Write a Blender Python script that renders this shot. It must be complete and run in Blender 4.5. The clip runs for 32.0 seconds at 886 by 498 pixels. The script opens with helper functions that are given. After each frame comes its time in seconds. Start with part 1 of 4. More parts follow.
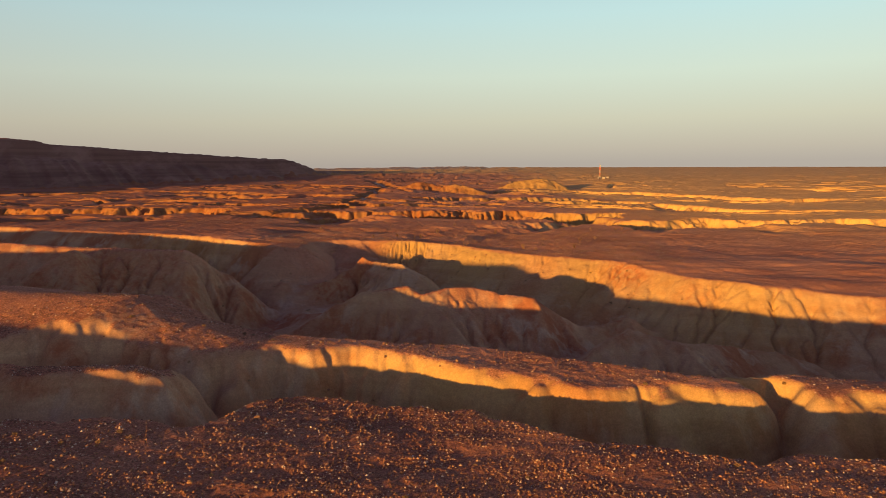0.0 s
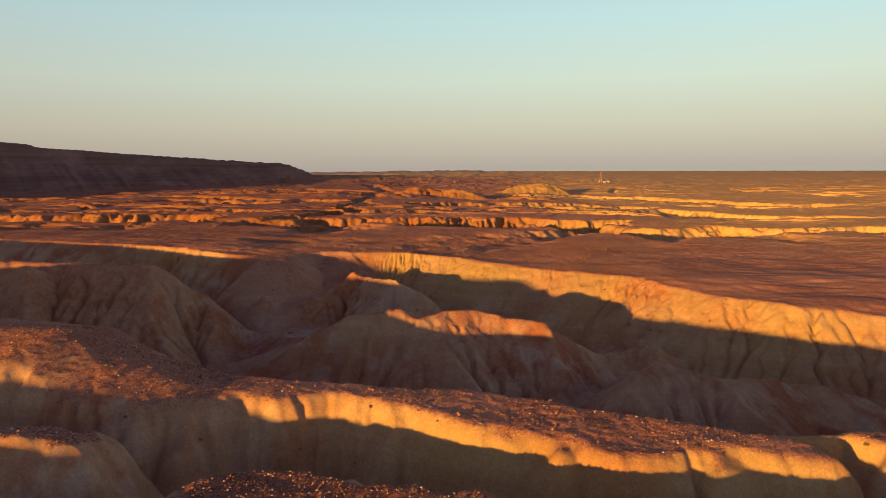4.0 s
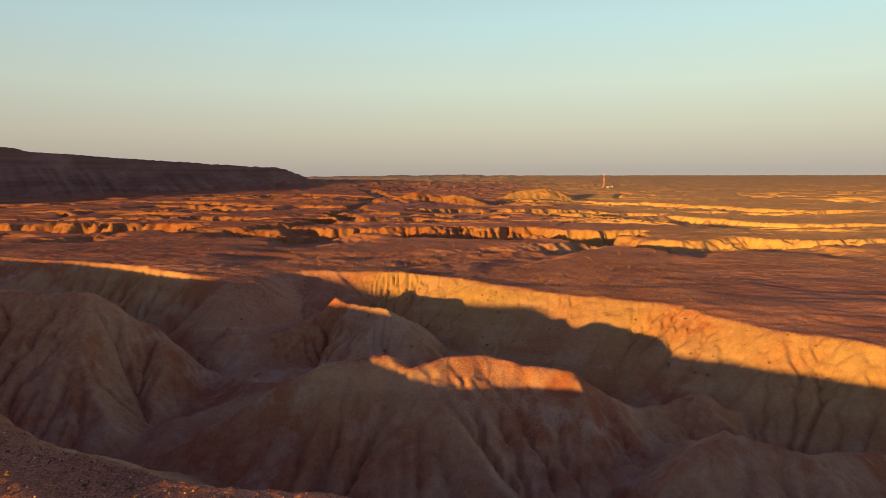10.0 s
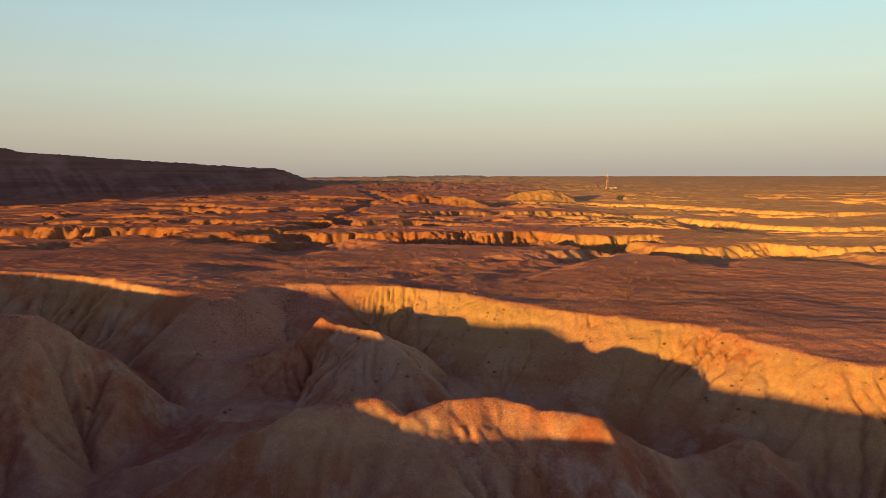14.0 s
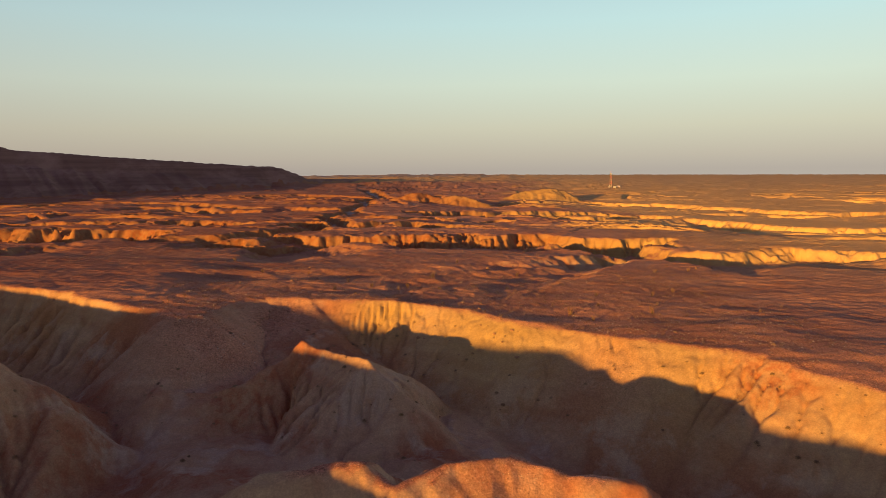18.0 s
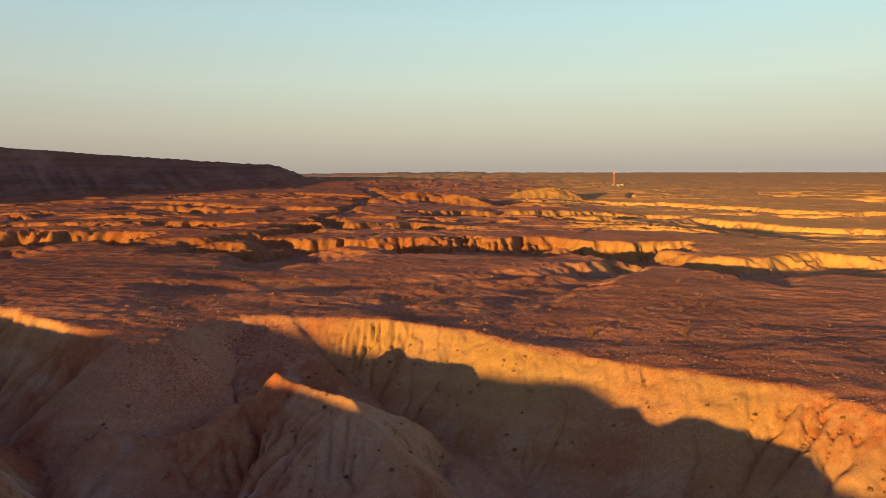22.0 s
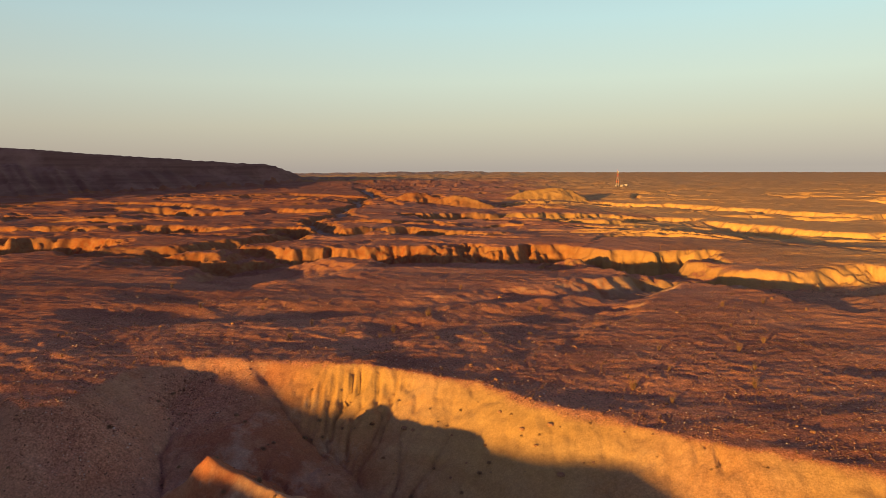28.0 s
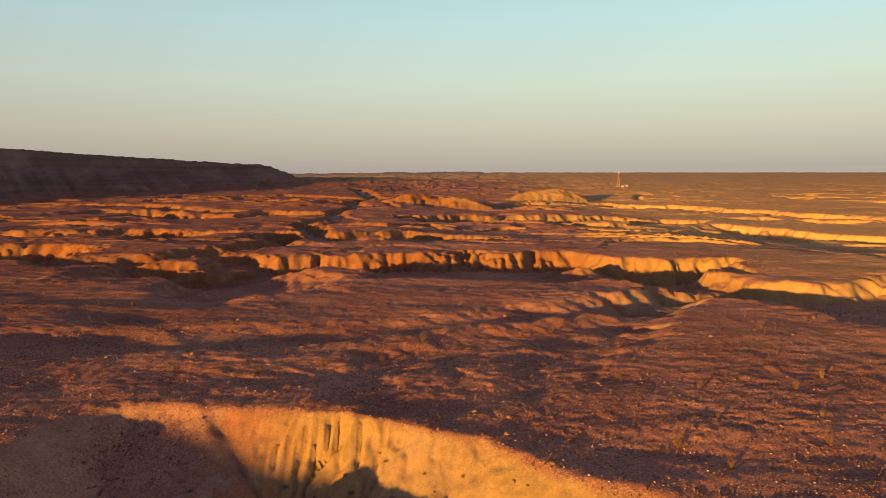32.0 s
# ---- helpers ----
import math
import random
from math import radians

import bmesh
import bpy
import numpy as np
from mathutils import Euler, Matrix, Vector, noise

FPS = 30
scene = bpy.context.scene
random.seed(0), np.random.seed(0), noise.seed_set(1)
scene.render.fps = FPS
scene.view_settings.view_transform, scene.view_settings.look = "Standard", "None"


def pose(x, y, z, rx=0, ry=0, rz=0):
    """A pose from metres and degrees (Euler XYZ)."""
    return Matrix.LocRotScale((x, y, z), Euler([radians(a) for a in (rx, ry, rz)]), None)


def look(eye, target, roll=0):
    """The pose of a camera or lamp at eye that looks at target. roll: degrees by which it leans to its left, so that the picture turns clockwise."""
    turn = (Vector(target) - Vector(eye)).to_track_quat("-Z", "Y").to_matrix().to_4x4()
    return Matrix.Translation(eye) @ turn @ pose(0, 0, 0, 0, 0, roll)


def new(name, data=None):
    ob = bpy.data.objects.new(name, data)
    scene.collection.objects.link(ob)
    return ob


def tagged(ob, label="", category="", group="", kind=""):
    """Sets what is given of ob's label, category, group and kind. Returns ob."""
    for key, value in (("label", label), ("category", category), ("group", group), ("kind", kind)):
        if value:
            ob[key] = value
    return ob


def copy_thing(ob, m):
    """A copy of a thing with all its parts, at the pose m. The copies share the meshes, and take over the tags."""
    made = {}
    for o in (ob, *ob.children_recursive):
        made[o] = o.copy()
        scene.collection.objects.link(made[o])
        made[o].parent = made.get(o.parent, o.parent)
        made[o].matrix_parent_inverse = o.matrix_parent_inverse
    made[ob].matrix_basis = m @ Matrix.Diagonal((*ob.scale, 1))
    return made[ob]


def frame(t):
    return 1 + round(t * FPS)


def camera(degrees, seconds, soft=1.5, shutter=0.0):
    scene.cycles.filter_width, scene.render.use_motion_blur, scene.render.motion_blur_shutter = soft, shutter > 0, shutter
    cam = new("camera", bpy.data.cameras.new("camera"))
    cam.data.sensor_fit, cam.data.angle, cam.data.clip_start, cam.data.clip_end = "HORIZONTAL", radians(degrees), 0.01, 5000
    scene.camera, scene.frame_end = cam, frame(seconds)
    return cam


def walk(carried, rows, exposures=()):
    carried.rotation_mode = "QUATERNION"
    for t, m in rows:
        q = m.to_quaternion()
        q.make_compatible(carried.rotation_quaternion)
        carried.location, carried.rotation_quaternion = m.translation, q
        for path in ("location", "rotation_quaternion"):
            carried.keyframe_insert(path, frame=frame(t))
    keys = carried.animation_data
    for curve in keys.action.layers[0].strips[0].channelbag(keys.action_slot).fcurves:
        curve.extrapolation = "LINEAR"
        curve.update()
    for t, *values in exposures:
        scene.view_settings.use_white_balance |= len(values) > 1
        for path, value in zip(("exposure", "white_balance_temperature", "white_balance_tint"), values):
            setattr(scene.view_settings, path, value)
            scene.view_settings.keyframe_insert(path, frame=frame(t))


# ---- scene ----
cam = camera(65.43, 32.0, soft=0.6)
# seconds, place, tilt up from straight down, heading to the left, lean
PATH = [
    (0, 0.91, -2.34, 28.46, 83.01, 0.78, -0.72),
    (1, 0.85, 2.93, 28.57, 83.03, 0.73, -0.71),
    (2, 0.79, 8.20, 28.68, 83.14, 0.70, -0.71),
    (3, 0.73, 13.46, 28.78, 83.20, 0.66, -0.71),
    (6, 0.56, 29.21, 29.09, 83.56, 0.61, -0.70),
    (7, 0.51, 34.44, 29.19, 83.60, 0.60, -0.70),
    (8, 0.45, 39.68, 29.29, 83.66, 0.59, -0.70),
    (9, 0.40, 44.90, 29.39, 83.64, 0.59, -0.70),
    (10, 0.34, 50.12, 29.49, 83.66, 0.59, -0.69),
    (11, 0.29, 55.34, 29.58, 83.62, 0.60, -0.69),
    (12, 0.24, 60.55, 29.67, 83.64, 0.61, -0.69),
    (13, 0.18, 65.75, 29.77, 83.69, 0.62, -0.69),
    (14, 0.13, 70.95, 29.86, 83.72, 0.63, -0.68),
    (17, -0.02, 86.51, 30.12, 83.64, 0.66, -0.68),
    (18, -0.07, 91.69, 30.21, 83.58, 0.67, -0.68),
    (19, -0.12, 96.86, 30.29, 83.55, 0.68, -0.67),
    (20, -0.17, 102.02, 30.37, 83.48, 0.69, -0.67),
    (21, -0.21, 107.18, 30.45, 83.44, 0.69, -0.67),
    (22, -0.26, 112.33, 30.53, 83.40, 0.70, -0.67),
    (23, -0.31, 117.48, 30.61, 83.34, 0.70, -0.66),
    (24, -0.35, 122.62, 30.69, 83.29, 0.69, -0.66),
    (25, -0.40, 127.76, 30.76, 83.26, 0.68, -0.66),
    (28, -0.53, 143.13, 30.98, 83.36, 0.62, -0.65),
    (29, -0.57, 148.24, 31.05, 83.40, 0.59, -0.65),
    (30, -0.61, 153.35, 31.12, 83.38, 0.55, -0.65),
    (31, -0.65, 158.45, 31.19, 83.42, 0.51, -0.65),
    (32, -0.69, 163.55, 31.25, 83.38, 0.45, -0.65),
]
walk(cam, [(t, pose(x, y, z, 0, 0, turn) @ pose(0, 0, 0, tilt) @ pose(0, 0, 0, 0, 0, lean)) for t, x, y, z, tilt, turn, lean in PATH])

# ---- light ----
SUN_AZ, SUN_EL = 36.0, 4.72  # the light travels towards this heading (clockwise from +y) and comes in this low
world = bpy.data.worlds.new("evening_sky")
scene.world = world
world.use_nodes = True
wn, wl = world.node_tree.nodes, world.node_tree.links
wn.clear()
sky = wn.new("ShaderNodeTexSky")
sky.sky_type, sky.sun_disc = "NISHITA", False
sky.sun_elevation, sky.sun_rotation = radians(SUN_EL), radians(SUN_AZ + 180)
sky.altitude, sky.air_density, sky.dust_density, sky.ozone_density = 200, 1.0, 2.0, 1.0
back, out = wn.new("ShaderNodeBackground"), wn.new("ShaderNodeOutputWorld")
back.inputs["Strength"].default_value = 1.0
# low in the sky a pale veil of dust, turning to cyan and then to a deeper blue overhead
geo = wn.new("ShaderNodeTexCoord")
split = wn.new("ShaderNodeSeparateXYZ")
wl.new(geo.outputs["Generated"], split.inputs[0])
veil = wn.new("ShaderNodeValToRGB")
VEIL = [(0.0, (0.47, 0.42, 0.36)), (0.02, (0.54, 0.49, 0.395)), (0.06, (0.63, 0.62, 0.475)), (0.12, (0.66, 0.76, 0.63)), (0.20, (0.56, 0.78, 0.76)), (0.26, (0.49, 0.70, 0.73)), (0.45, (0.16, 0.155, 0.27)), (1.0, (0.05, 0.045, 0.145))]
while len(veil.color_ramp.elements) < len(VEIL):
    veil.color_ramp.elements.new(0.5)
for e, (at, colour) in zip(veil.color_ramp.elements, VEIL):
    e.position, e.color = at, (*colour, 1)
wl.new(split.outputs["Z"], veil.inputs[0])
gain = wn.new("ShaderNodeVectorMath")
gain.operation = "SCALE"
gain.inputs["Scale"].default_value = 0.12
wl.new(sky.outputs[0], gain.inputs[0])
both = wn.new("ShaderNodeMix")
both.data_type = "RGBA"
both.inputs[0].default_value = 0.93
wl.new(gain.outputs[0], both.inputs[6])
# warmer and dimmer through the dust towards the low sun
side = wn.new("ShaderNodeVectorMath")
side.operation = "DOT_PRODUCT"
side.inputs[1].default_value = (math.sin(radians(SUN_AZ)), math.cos(radians(SUN_AZ)), 0)
wl.new(geo.outputs["Generated"], side.inputs[0])
dusk = wn.new("ShaderNodeMapRange")
dusk.inputs["From Min"].default_value, dusk.inputs["From Max"].default_value = 0.95, -0.5
wl.new(side.outputs["Value"], dusk.inputs["Value"])
warm = wn.new("ShaderNodeMix")
warm.data_type, warm.blend_type = "RGBA", "MULTIPLY"
warm.inputs[7].default_value = (0.97, 0.84, 0.90, 1)
wl.new(dusk.outputs[0], warm.inputs[0])
wl.new(veil.outputs[0], warm.inputs[6])
west = wn.new("ShaderNodeMapRange")
west.inputs["From Min"].default_value, west.inputs["From Max"].default_value = 0.0, 1.0
west.inputs["To Min"].default_value, west.inputs["To Max"].default_value = 0.79, 1.06
wl.new(side.outputs["Value"], west.inputs["Value"])
fade = wn.new("ShaderNodeVectorMath")
fade.operation = "SCALE"
wl.new(warm.outputs[2], fade.inputs[0])
wl.new(west.outputs[0], fade.inputs["Scale"])
wl.new(fade.outputs[0], both.inputs[7])
wl.new(both.outputs[2], back.inputs[0])
wl.new(back.outputs[0], out.inputs[0])

sun = new("sun", bpy.data.lights.new("sun", "SUN"))
sun.data.energy, sun.data.angle, sun.data.color = 8.3, radians(0.8), (1.0, 0.485, 0.085)
ax, ay = math.sin(radians(SUN_AZ)), math.cos(radians(SUN_AZ))
sun.matrix_world = look((0, 0, 400), (ax, ay, 400 - math.tan(radians(SUN_EL))))

# ---- materials ----
def material(name):
    m = bpy.data.materials.new(name)
    m.use_nodes = True
    n = m.node_tree.nodes
    return m, n, m.node_tree.links, n["Principled BSDF"]


def mixed(n, l, fac, a, b, mode="MIX"):
    """A colour mix; fac, a, b are sockets or values."""
    x = n.new("ShaderNodeMix")
    x.data_type, x.blend_type = "RGBA", mode
    for i, v in ((0, fac), (6, a), (7, b)):
        if isinstance(v, bpy.types.NodeSocket):
            l.new(v, x.inputs[i])
        else:
            x.inputs[i].default_value = (*v, 1) if isinstance(v, tuple) else v
    return x.outputs[2]


def noise_tex(n, l, vec, scale, detail=6.0, rough=0.55, stretch=None):
    if stretch:
        mp = n.new("ShaderNodeMapping")
        mp.inputs["Scale"].default_value = stretch
        l.new(vec, mp.inputs["Vector"])
        vec = mp.outputs[0]
    t = n.new("ShaderNodeTexNoise")
    t.inputs["Scale"].default_value, t.inputs["Detail"].default_value, t.inputs["Roughness"].default_value = scale, detail, rough
    l.new(vec, t.inputs["Vector"])
    return t.outputs["Fac"]


def ramp(n, l, fac, lo, hi):
    r = n.new("ShaderNodeMapRange")
    r.inputs["From Min"].default_value, r.inputs["From Max"].default_value = lo, hi
    l.new(fac, r.inputs["Value"])
    return r.outputs[0]


def ground_material():
    m, n, l, b = material("badland_ground")
    pos = n.new("ShaderNodeNewGeometry").outputs["Position"]

    def attr(name):
        a = n.new("ShaderNodeAttribute")
        a.attribute_name = name
        return a.outputs["Fac"]

    strata = noise_tex(n, l, pos, 1.0, 4, 0.6, (0.02, 0.02, 0.35))
    broad = noise_tex(n, l, pos, 0.035, 5, 0.6)
    grain = noise_tex(n, l, pos, 1.3, 8, 0.7)
    clay = mixed(n, l, ramp(n, l, strata, 0.40, 0.62), (0.47, 0.285, 0.17), (0.56, 0.37, 0.23))
    clay = mixed(n, l, ramp(n, l, noise_tex(n, l, pos, 0.055, 5, 0.6), 0.47, 0.58), clay, (0.40, 0.16, 0.085))
    clay = mixed(n, l, ramp(n, l, noise_tex(n, l, pos, 0.13, 5, 0.65, (1, 1, 0.4)), 0.53, 0.64), clay, (0.52, 0.37, 0.26))
    clay = mixed(n, l, attr("ochre"), clay, mixed(n, l, ramp(n, l, strata, 0.38, 0.62), (0.47, 0.315, 0.125), (0.535, 0.375, 0.16)))
    rust = attr("rust")
    clay = mixed(n, l, rust, clay, mixed(n, l, ramp(n, l, noise_tex(n, l, pos, 0.5, 5, 0.6), 0.35, 0.6), (0.40, 0.14, 0.065), (0.50, 0.30, 0.16)))
    clay = mixed(n, l, attr("siltstone"), clay, (0.70, 0.60, 0.52), "MULTIPLY")
    grit = mixed(n, l, ramp(n, l, broad, 0.35, 0.68), (0.43, 0.19, 0.12), (0.63, 0.32, 0.195))
    grit = mixed(n, l, ramp(n, l, grain, 0.55, 0.75), grit, (0.16, 0.08, 0.055))
    grit = mixed(n, l, ramp(n, l, noise_tex(n, l, pos, 2.6, 3, 0.5), 0.66, 0.72), grit, (0.50, 0.40, 0.30))
    far = mixed(n, l, ramp(n, l, broad, 0.3, 0.7), (0.72, 0.45, 0.17), (0.82, 0.54, 0.21))
    grit = mixed(n, l, attr("darker_grit"), grit, (0.70, 0.66, 0.69), "MULTIPLY")
    c = mixed(n, l, attr("gravel"), clay, grit)
    # sand on the right; far off this tint stands in for haze
    c = mixed(n, l, attr("sand_haze"), c, far)
    # pale wash bed; its colour also greys the farthest plain like haze
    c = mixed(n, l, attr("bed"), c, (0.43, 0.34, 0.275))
    speck = n.new("ShaderNodeMapRange")
    speck.inputs["To Min"].default_value, speck.inputs["To Max"].default_value = 0.25, 0.85
    l.new(attr("gravel"), speck.inputs["Value"])
    c = mixed(n, l, speck.outputs[0], c, mixed(n, l, ramp(n, l, grain, 0.3, 0.7), (0.52, 0.50, 0.49), (1.42, 1.42, 1.42)), "MULTIPLY")
    fleck = noise_tex(n, l, pos, 3.6, 4, 0.7)
    c = mixed(n, l, speck.outputs[0], c, mixed(n, l, ramp(n, l, fleck, 0.36, 0.66), (0.50, 0.48, 0.47), (1.5, 1.5, 1.5)), "MULTIPLY")
    l.new(c, b.inputs["Base Color"])
    b.inputs["Roughness"].default_value, b.inputs["Specular IOR Level"].default_value = 0.95, 0.1
    bump = n.new("ShaderNodeBump")
    bump.inputs["Strength"].default_value, bump.inputs["Distance"].default_value = 0.9, 0.4
    l.new(noise_tex(n, l, pos, 0.9, 9, 0.75), bump.inputs["Height"])
    firm = n.new("ShaderNodeMapRange")
    firm.inputs["To Min"].default_value, firm.inputs["To Max"].default_value = 0.5, 0.4
    l.new(attr("gravel"), firm.inputs["Value"])
    l.new(firm.outputs[0], bump.inputs["Strength"])
    pebbles = n.new("ShaderNodeBump")
    pebbles.inputs["Strength"].default_value, pebbles.inputs["Distance"].default_value = 0.8, 0.1
    cells = n.new("ShaderNodeTexVoronoi")
    cells.inputs["Scale"].default_value = 4.5
    l.new(pos, cells.inputs["Vector"])
    l.new(cells.outputs["Distance"], pebbles.inputs["Height"])
    scale = n.new("ShaderNodeMapRange")
    scale.inputs["To Min"].default_value, scale.inputs["To Max"].default_value = 0.12, 0.3
    l.new(attr("gravel"), scale.inputs["Value"])
    l.new(scale.outputs[0], pebbles.inputs["Strength"])
    l.new(bump.outputs[0], pebbles.inputs["Normal"])
    l.new(pebbles.outputs[0], b.inputs["Normal"])
    return m


GROUND = ground_material()


# ---- the land ----
def hashed(i, j, seed):
    h = (i.astype(np.int64) * 374761393 + j.astype(np.int64) * 668265263 + seed * 1442695041) & 0xFFFFFFFF
    h = ((h ^ (h >> 13)) * 1274126177) & 0xFFFFFFFF
    return ((h ^ (h >> 16)) & 0xFFFFFF) / float(0xFFFFFF)


def vnoise(x, y, seed=0):
    """Smooth noise from -1 to 1 with cells one unit wide."""
    if not x.size:
        return np.zeros(x.shape)
    i, j = np.floor(x), np.floor(y)
    u, v = x - i, y - j
    i0, j0 = i.min(), j.min()
    wide, tall = int(i.max() - i0) + 2, int(j.max() - j0) + 2
    if wide * tall < 4 * x.size:  # one angle for each crossing of the lattice
        gi, gj = np.meshgrid(np.arange(wide) + i0, np.arange(tall) + j0, indexing="ij")
        angle = hashed(gi, gj, seed).ravel() * 6.2832
        c, s = np.cos(angle).astype(np.float32), np.sin(angle).astype(np.float32)
        at = ((i - i0) * tall + (j - j0)).astype(np.int32)
        corners = [(c[q], s[q]) for q in (at, at + tall, at + 1, at + tall + 1)]
    else:
        angles = [hashed(i + a, j + b, seed) * 6.2832 for a, b in ((0, 0), (1, 0), (0, 1), (1, 1))]
        corners = [(np.cos(q), np.sin(q)) for q in angles]
    su, sv = u * u * u * (u * (u * 6 - 15) + 10), v * v * v * (v * (v * 6 - 15) + 10)
    na, nb, nc, nd = (p * (u - a) + q * (v - b) for (p, q), (a, b) in zip(corners, ((0, 0), (1, 0), (0, 1), (1, 1))))
    low, high = na + su * (nb - na), nc + su * (nd - nc)
    return 1.5 * (low + sv * (high - low))


def fbm(x, y, octaves=4, seed=0, gain=0.5):
    total, amp = 0, 1.0
    for k in range(octaves):
        total = total + amp * vnoise(x * 2**k + 17.3 * k, y * 2**k - 9.1 * k, seed + k)
        amp *= gain
    return total


def step(a, b, x):
    t = np.clip((x - a) / (b - a), 0, 1)
    return t * t * (3 - 2 * t)


def to_line(x, y, pts):
    """For every place: distance to a polyline, the nearest point on it, and the polyline's further columns there."""
    p = np.array(pts, float)
    best = np.full(x.shape, 1e18)
    along = np.zeros(x.shape)
    for k, (a, b) in enumerate(zip(p[:-1], p[1:])):
        d = b - a
        t = np.clip(((x - a[0]) * d[0] + (y - a[1]) * d[1]) / (d[0] ** 2 + d[1] ** 2), 0, 1)
        q = (x - a[0] - t * d[0]) ** 2 + (y - a[1] - t * d[1]) ** 2
        closer = q < best
        best = np.where(closer, q, best)
        along = np.where(closer, k + t, along)
    near = np.stack([np.interp(along, np.arange(len(p)), p[:, c]) for c in range(p.shape[1])], -1)
    return np.sqrt(best), near


def inside(x, y, pts):
    res = np.zeros(x.shape, bool)
    for (ax_, ay_), (bx_, by_) in zip(pts, pts[1:] + pts[:1]):
        if ay_ != by_:
            res ^= ((ay_ > y) != (by_ > y)) & (x < (bx_ - ax_) * (y - ay_) / (by_ - ay_) + ax_)
    return res


def flutes(x, y, near, d, size=3.2, seed=5):
    """Runnels down a slope: the same value all along a line of fall."""
    r = np.maximum(d, 0.3)
    u = near[..., 0] + 3.5 * (x - near[..., 0]) / r
    v = near[..., 1] + 3.5 * (y - near[..., 1]) / r
    u, v = u + 0.05 * (x - near[..., 0]), v + 0.05 * (y - near[..., 1])
    a = 1 - np.abs(vnoise(u / size, v / size, seed)) * 2
    b = 1 - np.abs(vnoise(u / size * 2.6, v / size * 2.6, seed + 3)) * 2
    c = vnoise(u / size / 3.1, v / size / 3.1, seed + 7)
    return -0.5 * a - 0.25 * b + 0.8 * c


FAR_RIM = [(-420, 420), (-260, 330), (-200, 300), (-146, 271), (-127, 263), (-99, 255), (-72, 238), (-62, 233), (-55, 227), (-51, 230), (-50, 245), (-44, 251),
           (-26, 250), (-8, 246), (4, 241), (13, 232), (28, 224), (40, 218), (50, 213), (57, 204), (70, 192), (85, 182), (110, 172), (160, 160), (330, 150)]
NEAR_RIM = [(330, 60), (200, 82), (110, 96), (70, 101), (55, 103), (42, 101), (32, 103), (19, 108), (3, 114), (-13, 114.5), (-25, 114.5), (-33, 117.5), (-40, 120.5),
            (-54, 127), (-68, 138), (-85, 144), (-97, 143), (-200, 170), (-420, 260)]
# crests inside the canyon: x, y, z along each, then the slope of its sides and the half width of its flat top
CRESTS = [
    ([(-46, 157, -15), (-37, 158, -9.5), (-27, 160, -5), (-21, 162, -2.2), (-9, 163, -0.8), (-5.6, 160, -2.4), (0, 164, -1.4), (7, 166, -1.8), (20.5, 165, -4.8), (26, 166, -8.5), (33, 170, -12.8), (40, 173, -13.4), (46, 175, -11.4), (54, 178, -16), (75, 184, -20)], 0.72, 1.0),
    ([(-20, 160, -3.5), (-21, 150, -10), (-23, 141, -17)], 0.75, 0.3),
    ([(-5, 159, -3), (2, 149, -8.5), (11, 138, -16), (16, 130, -20)], 0.72, 0.3),
    ([(20, 164, -5), (22, 155, -11), (21, 146, -17)], 0.72, 0.3),
    ([(22, 132, -20), (30, 140, -10.6), (39.5, 145, -7.2), (50, 143, -9.8), (63, 150, -12.6), (82, 154, -17)], 0.68, 0.4),
    ([(50, 143, -10), (54, 134, -15), (58, 124, -20)], 0.65, 0.3),
    ([(-58, 229, -3), (-54, 219, -6.5), (-52, 208, -8), (-50, 200, -16)], 0.75, 0.5),
    ([(-50, 240, -3), (-47, 226, -6.5), (-45, 214, -8.5)], 0.6, 6.5),
    ([(-47, 250, 0), (-33, 249, 0.3)], 0.42, 0.5),
    ([(-52, 210, -7.5), (-44, 210, -8.6), (-37, 212, -7.0), (-31, 216.5, -3.8), (-28, 217, -0.5), (-26.3, 216, -1.7), (-14, 206.5, -1.3), (-9, 202, -5.0), (2, 197, -13), (12, 190, -19)], 0.73, 0.2),
    ([(-330, 225, 14), (-160, 202, 9), (-115, 197, 6), (-94, 195, 5.2), (-84, 195, 5.0), (-75, 194, 4.8), (-71, 195, 2.4), (-66, 195.5, -2), (-62, 195, -5.2), (-54, 197, -13)], 0.72, 2.0),
    ([(-80, 192, 4.5), (-72, 180, -4), (-62, 168, -13)], 0.7, 0.4),
    ([(-105, 187, 7), (-98, 174, -3), (-88, 160, -12)], 0.7, 0.4),
    ([(46, 175, -12.5), (52, 164, -17), (60, 158, -20)], 0.6, 0.4),
    ([(96, 172, -14), (80, 165, -18), (72, 155, -22)], 0.55, 0.4),
    ([(50, 212, -4), (47, 203, -9), (42, 195, -16)], 0.8, 0.6),
]
FAR_HILLS = [
    [(-74, 835, -4), (-56, 838, 4), (-38, 840, 8), (-26, 845, 6), (-12, 838, 2)],
    [(-10, 832, 2), (6, 830, 5), (18, 824, 3), (40, 812, -4)],
    [(80, 985, 0), (105, 995, 5), (130, 1000, 6.5), (150, 1006, 3)],
    [(-190, 880, -4), (-160, 884, 3), (-140, 880, -3)],
]
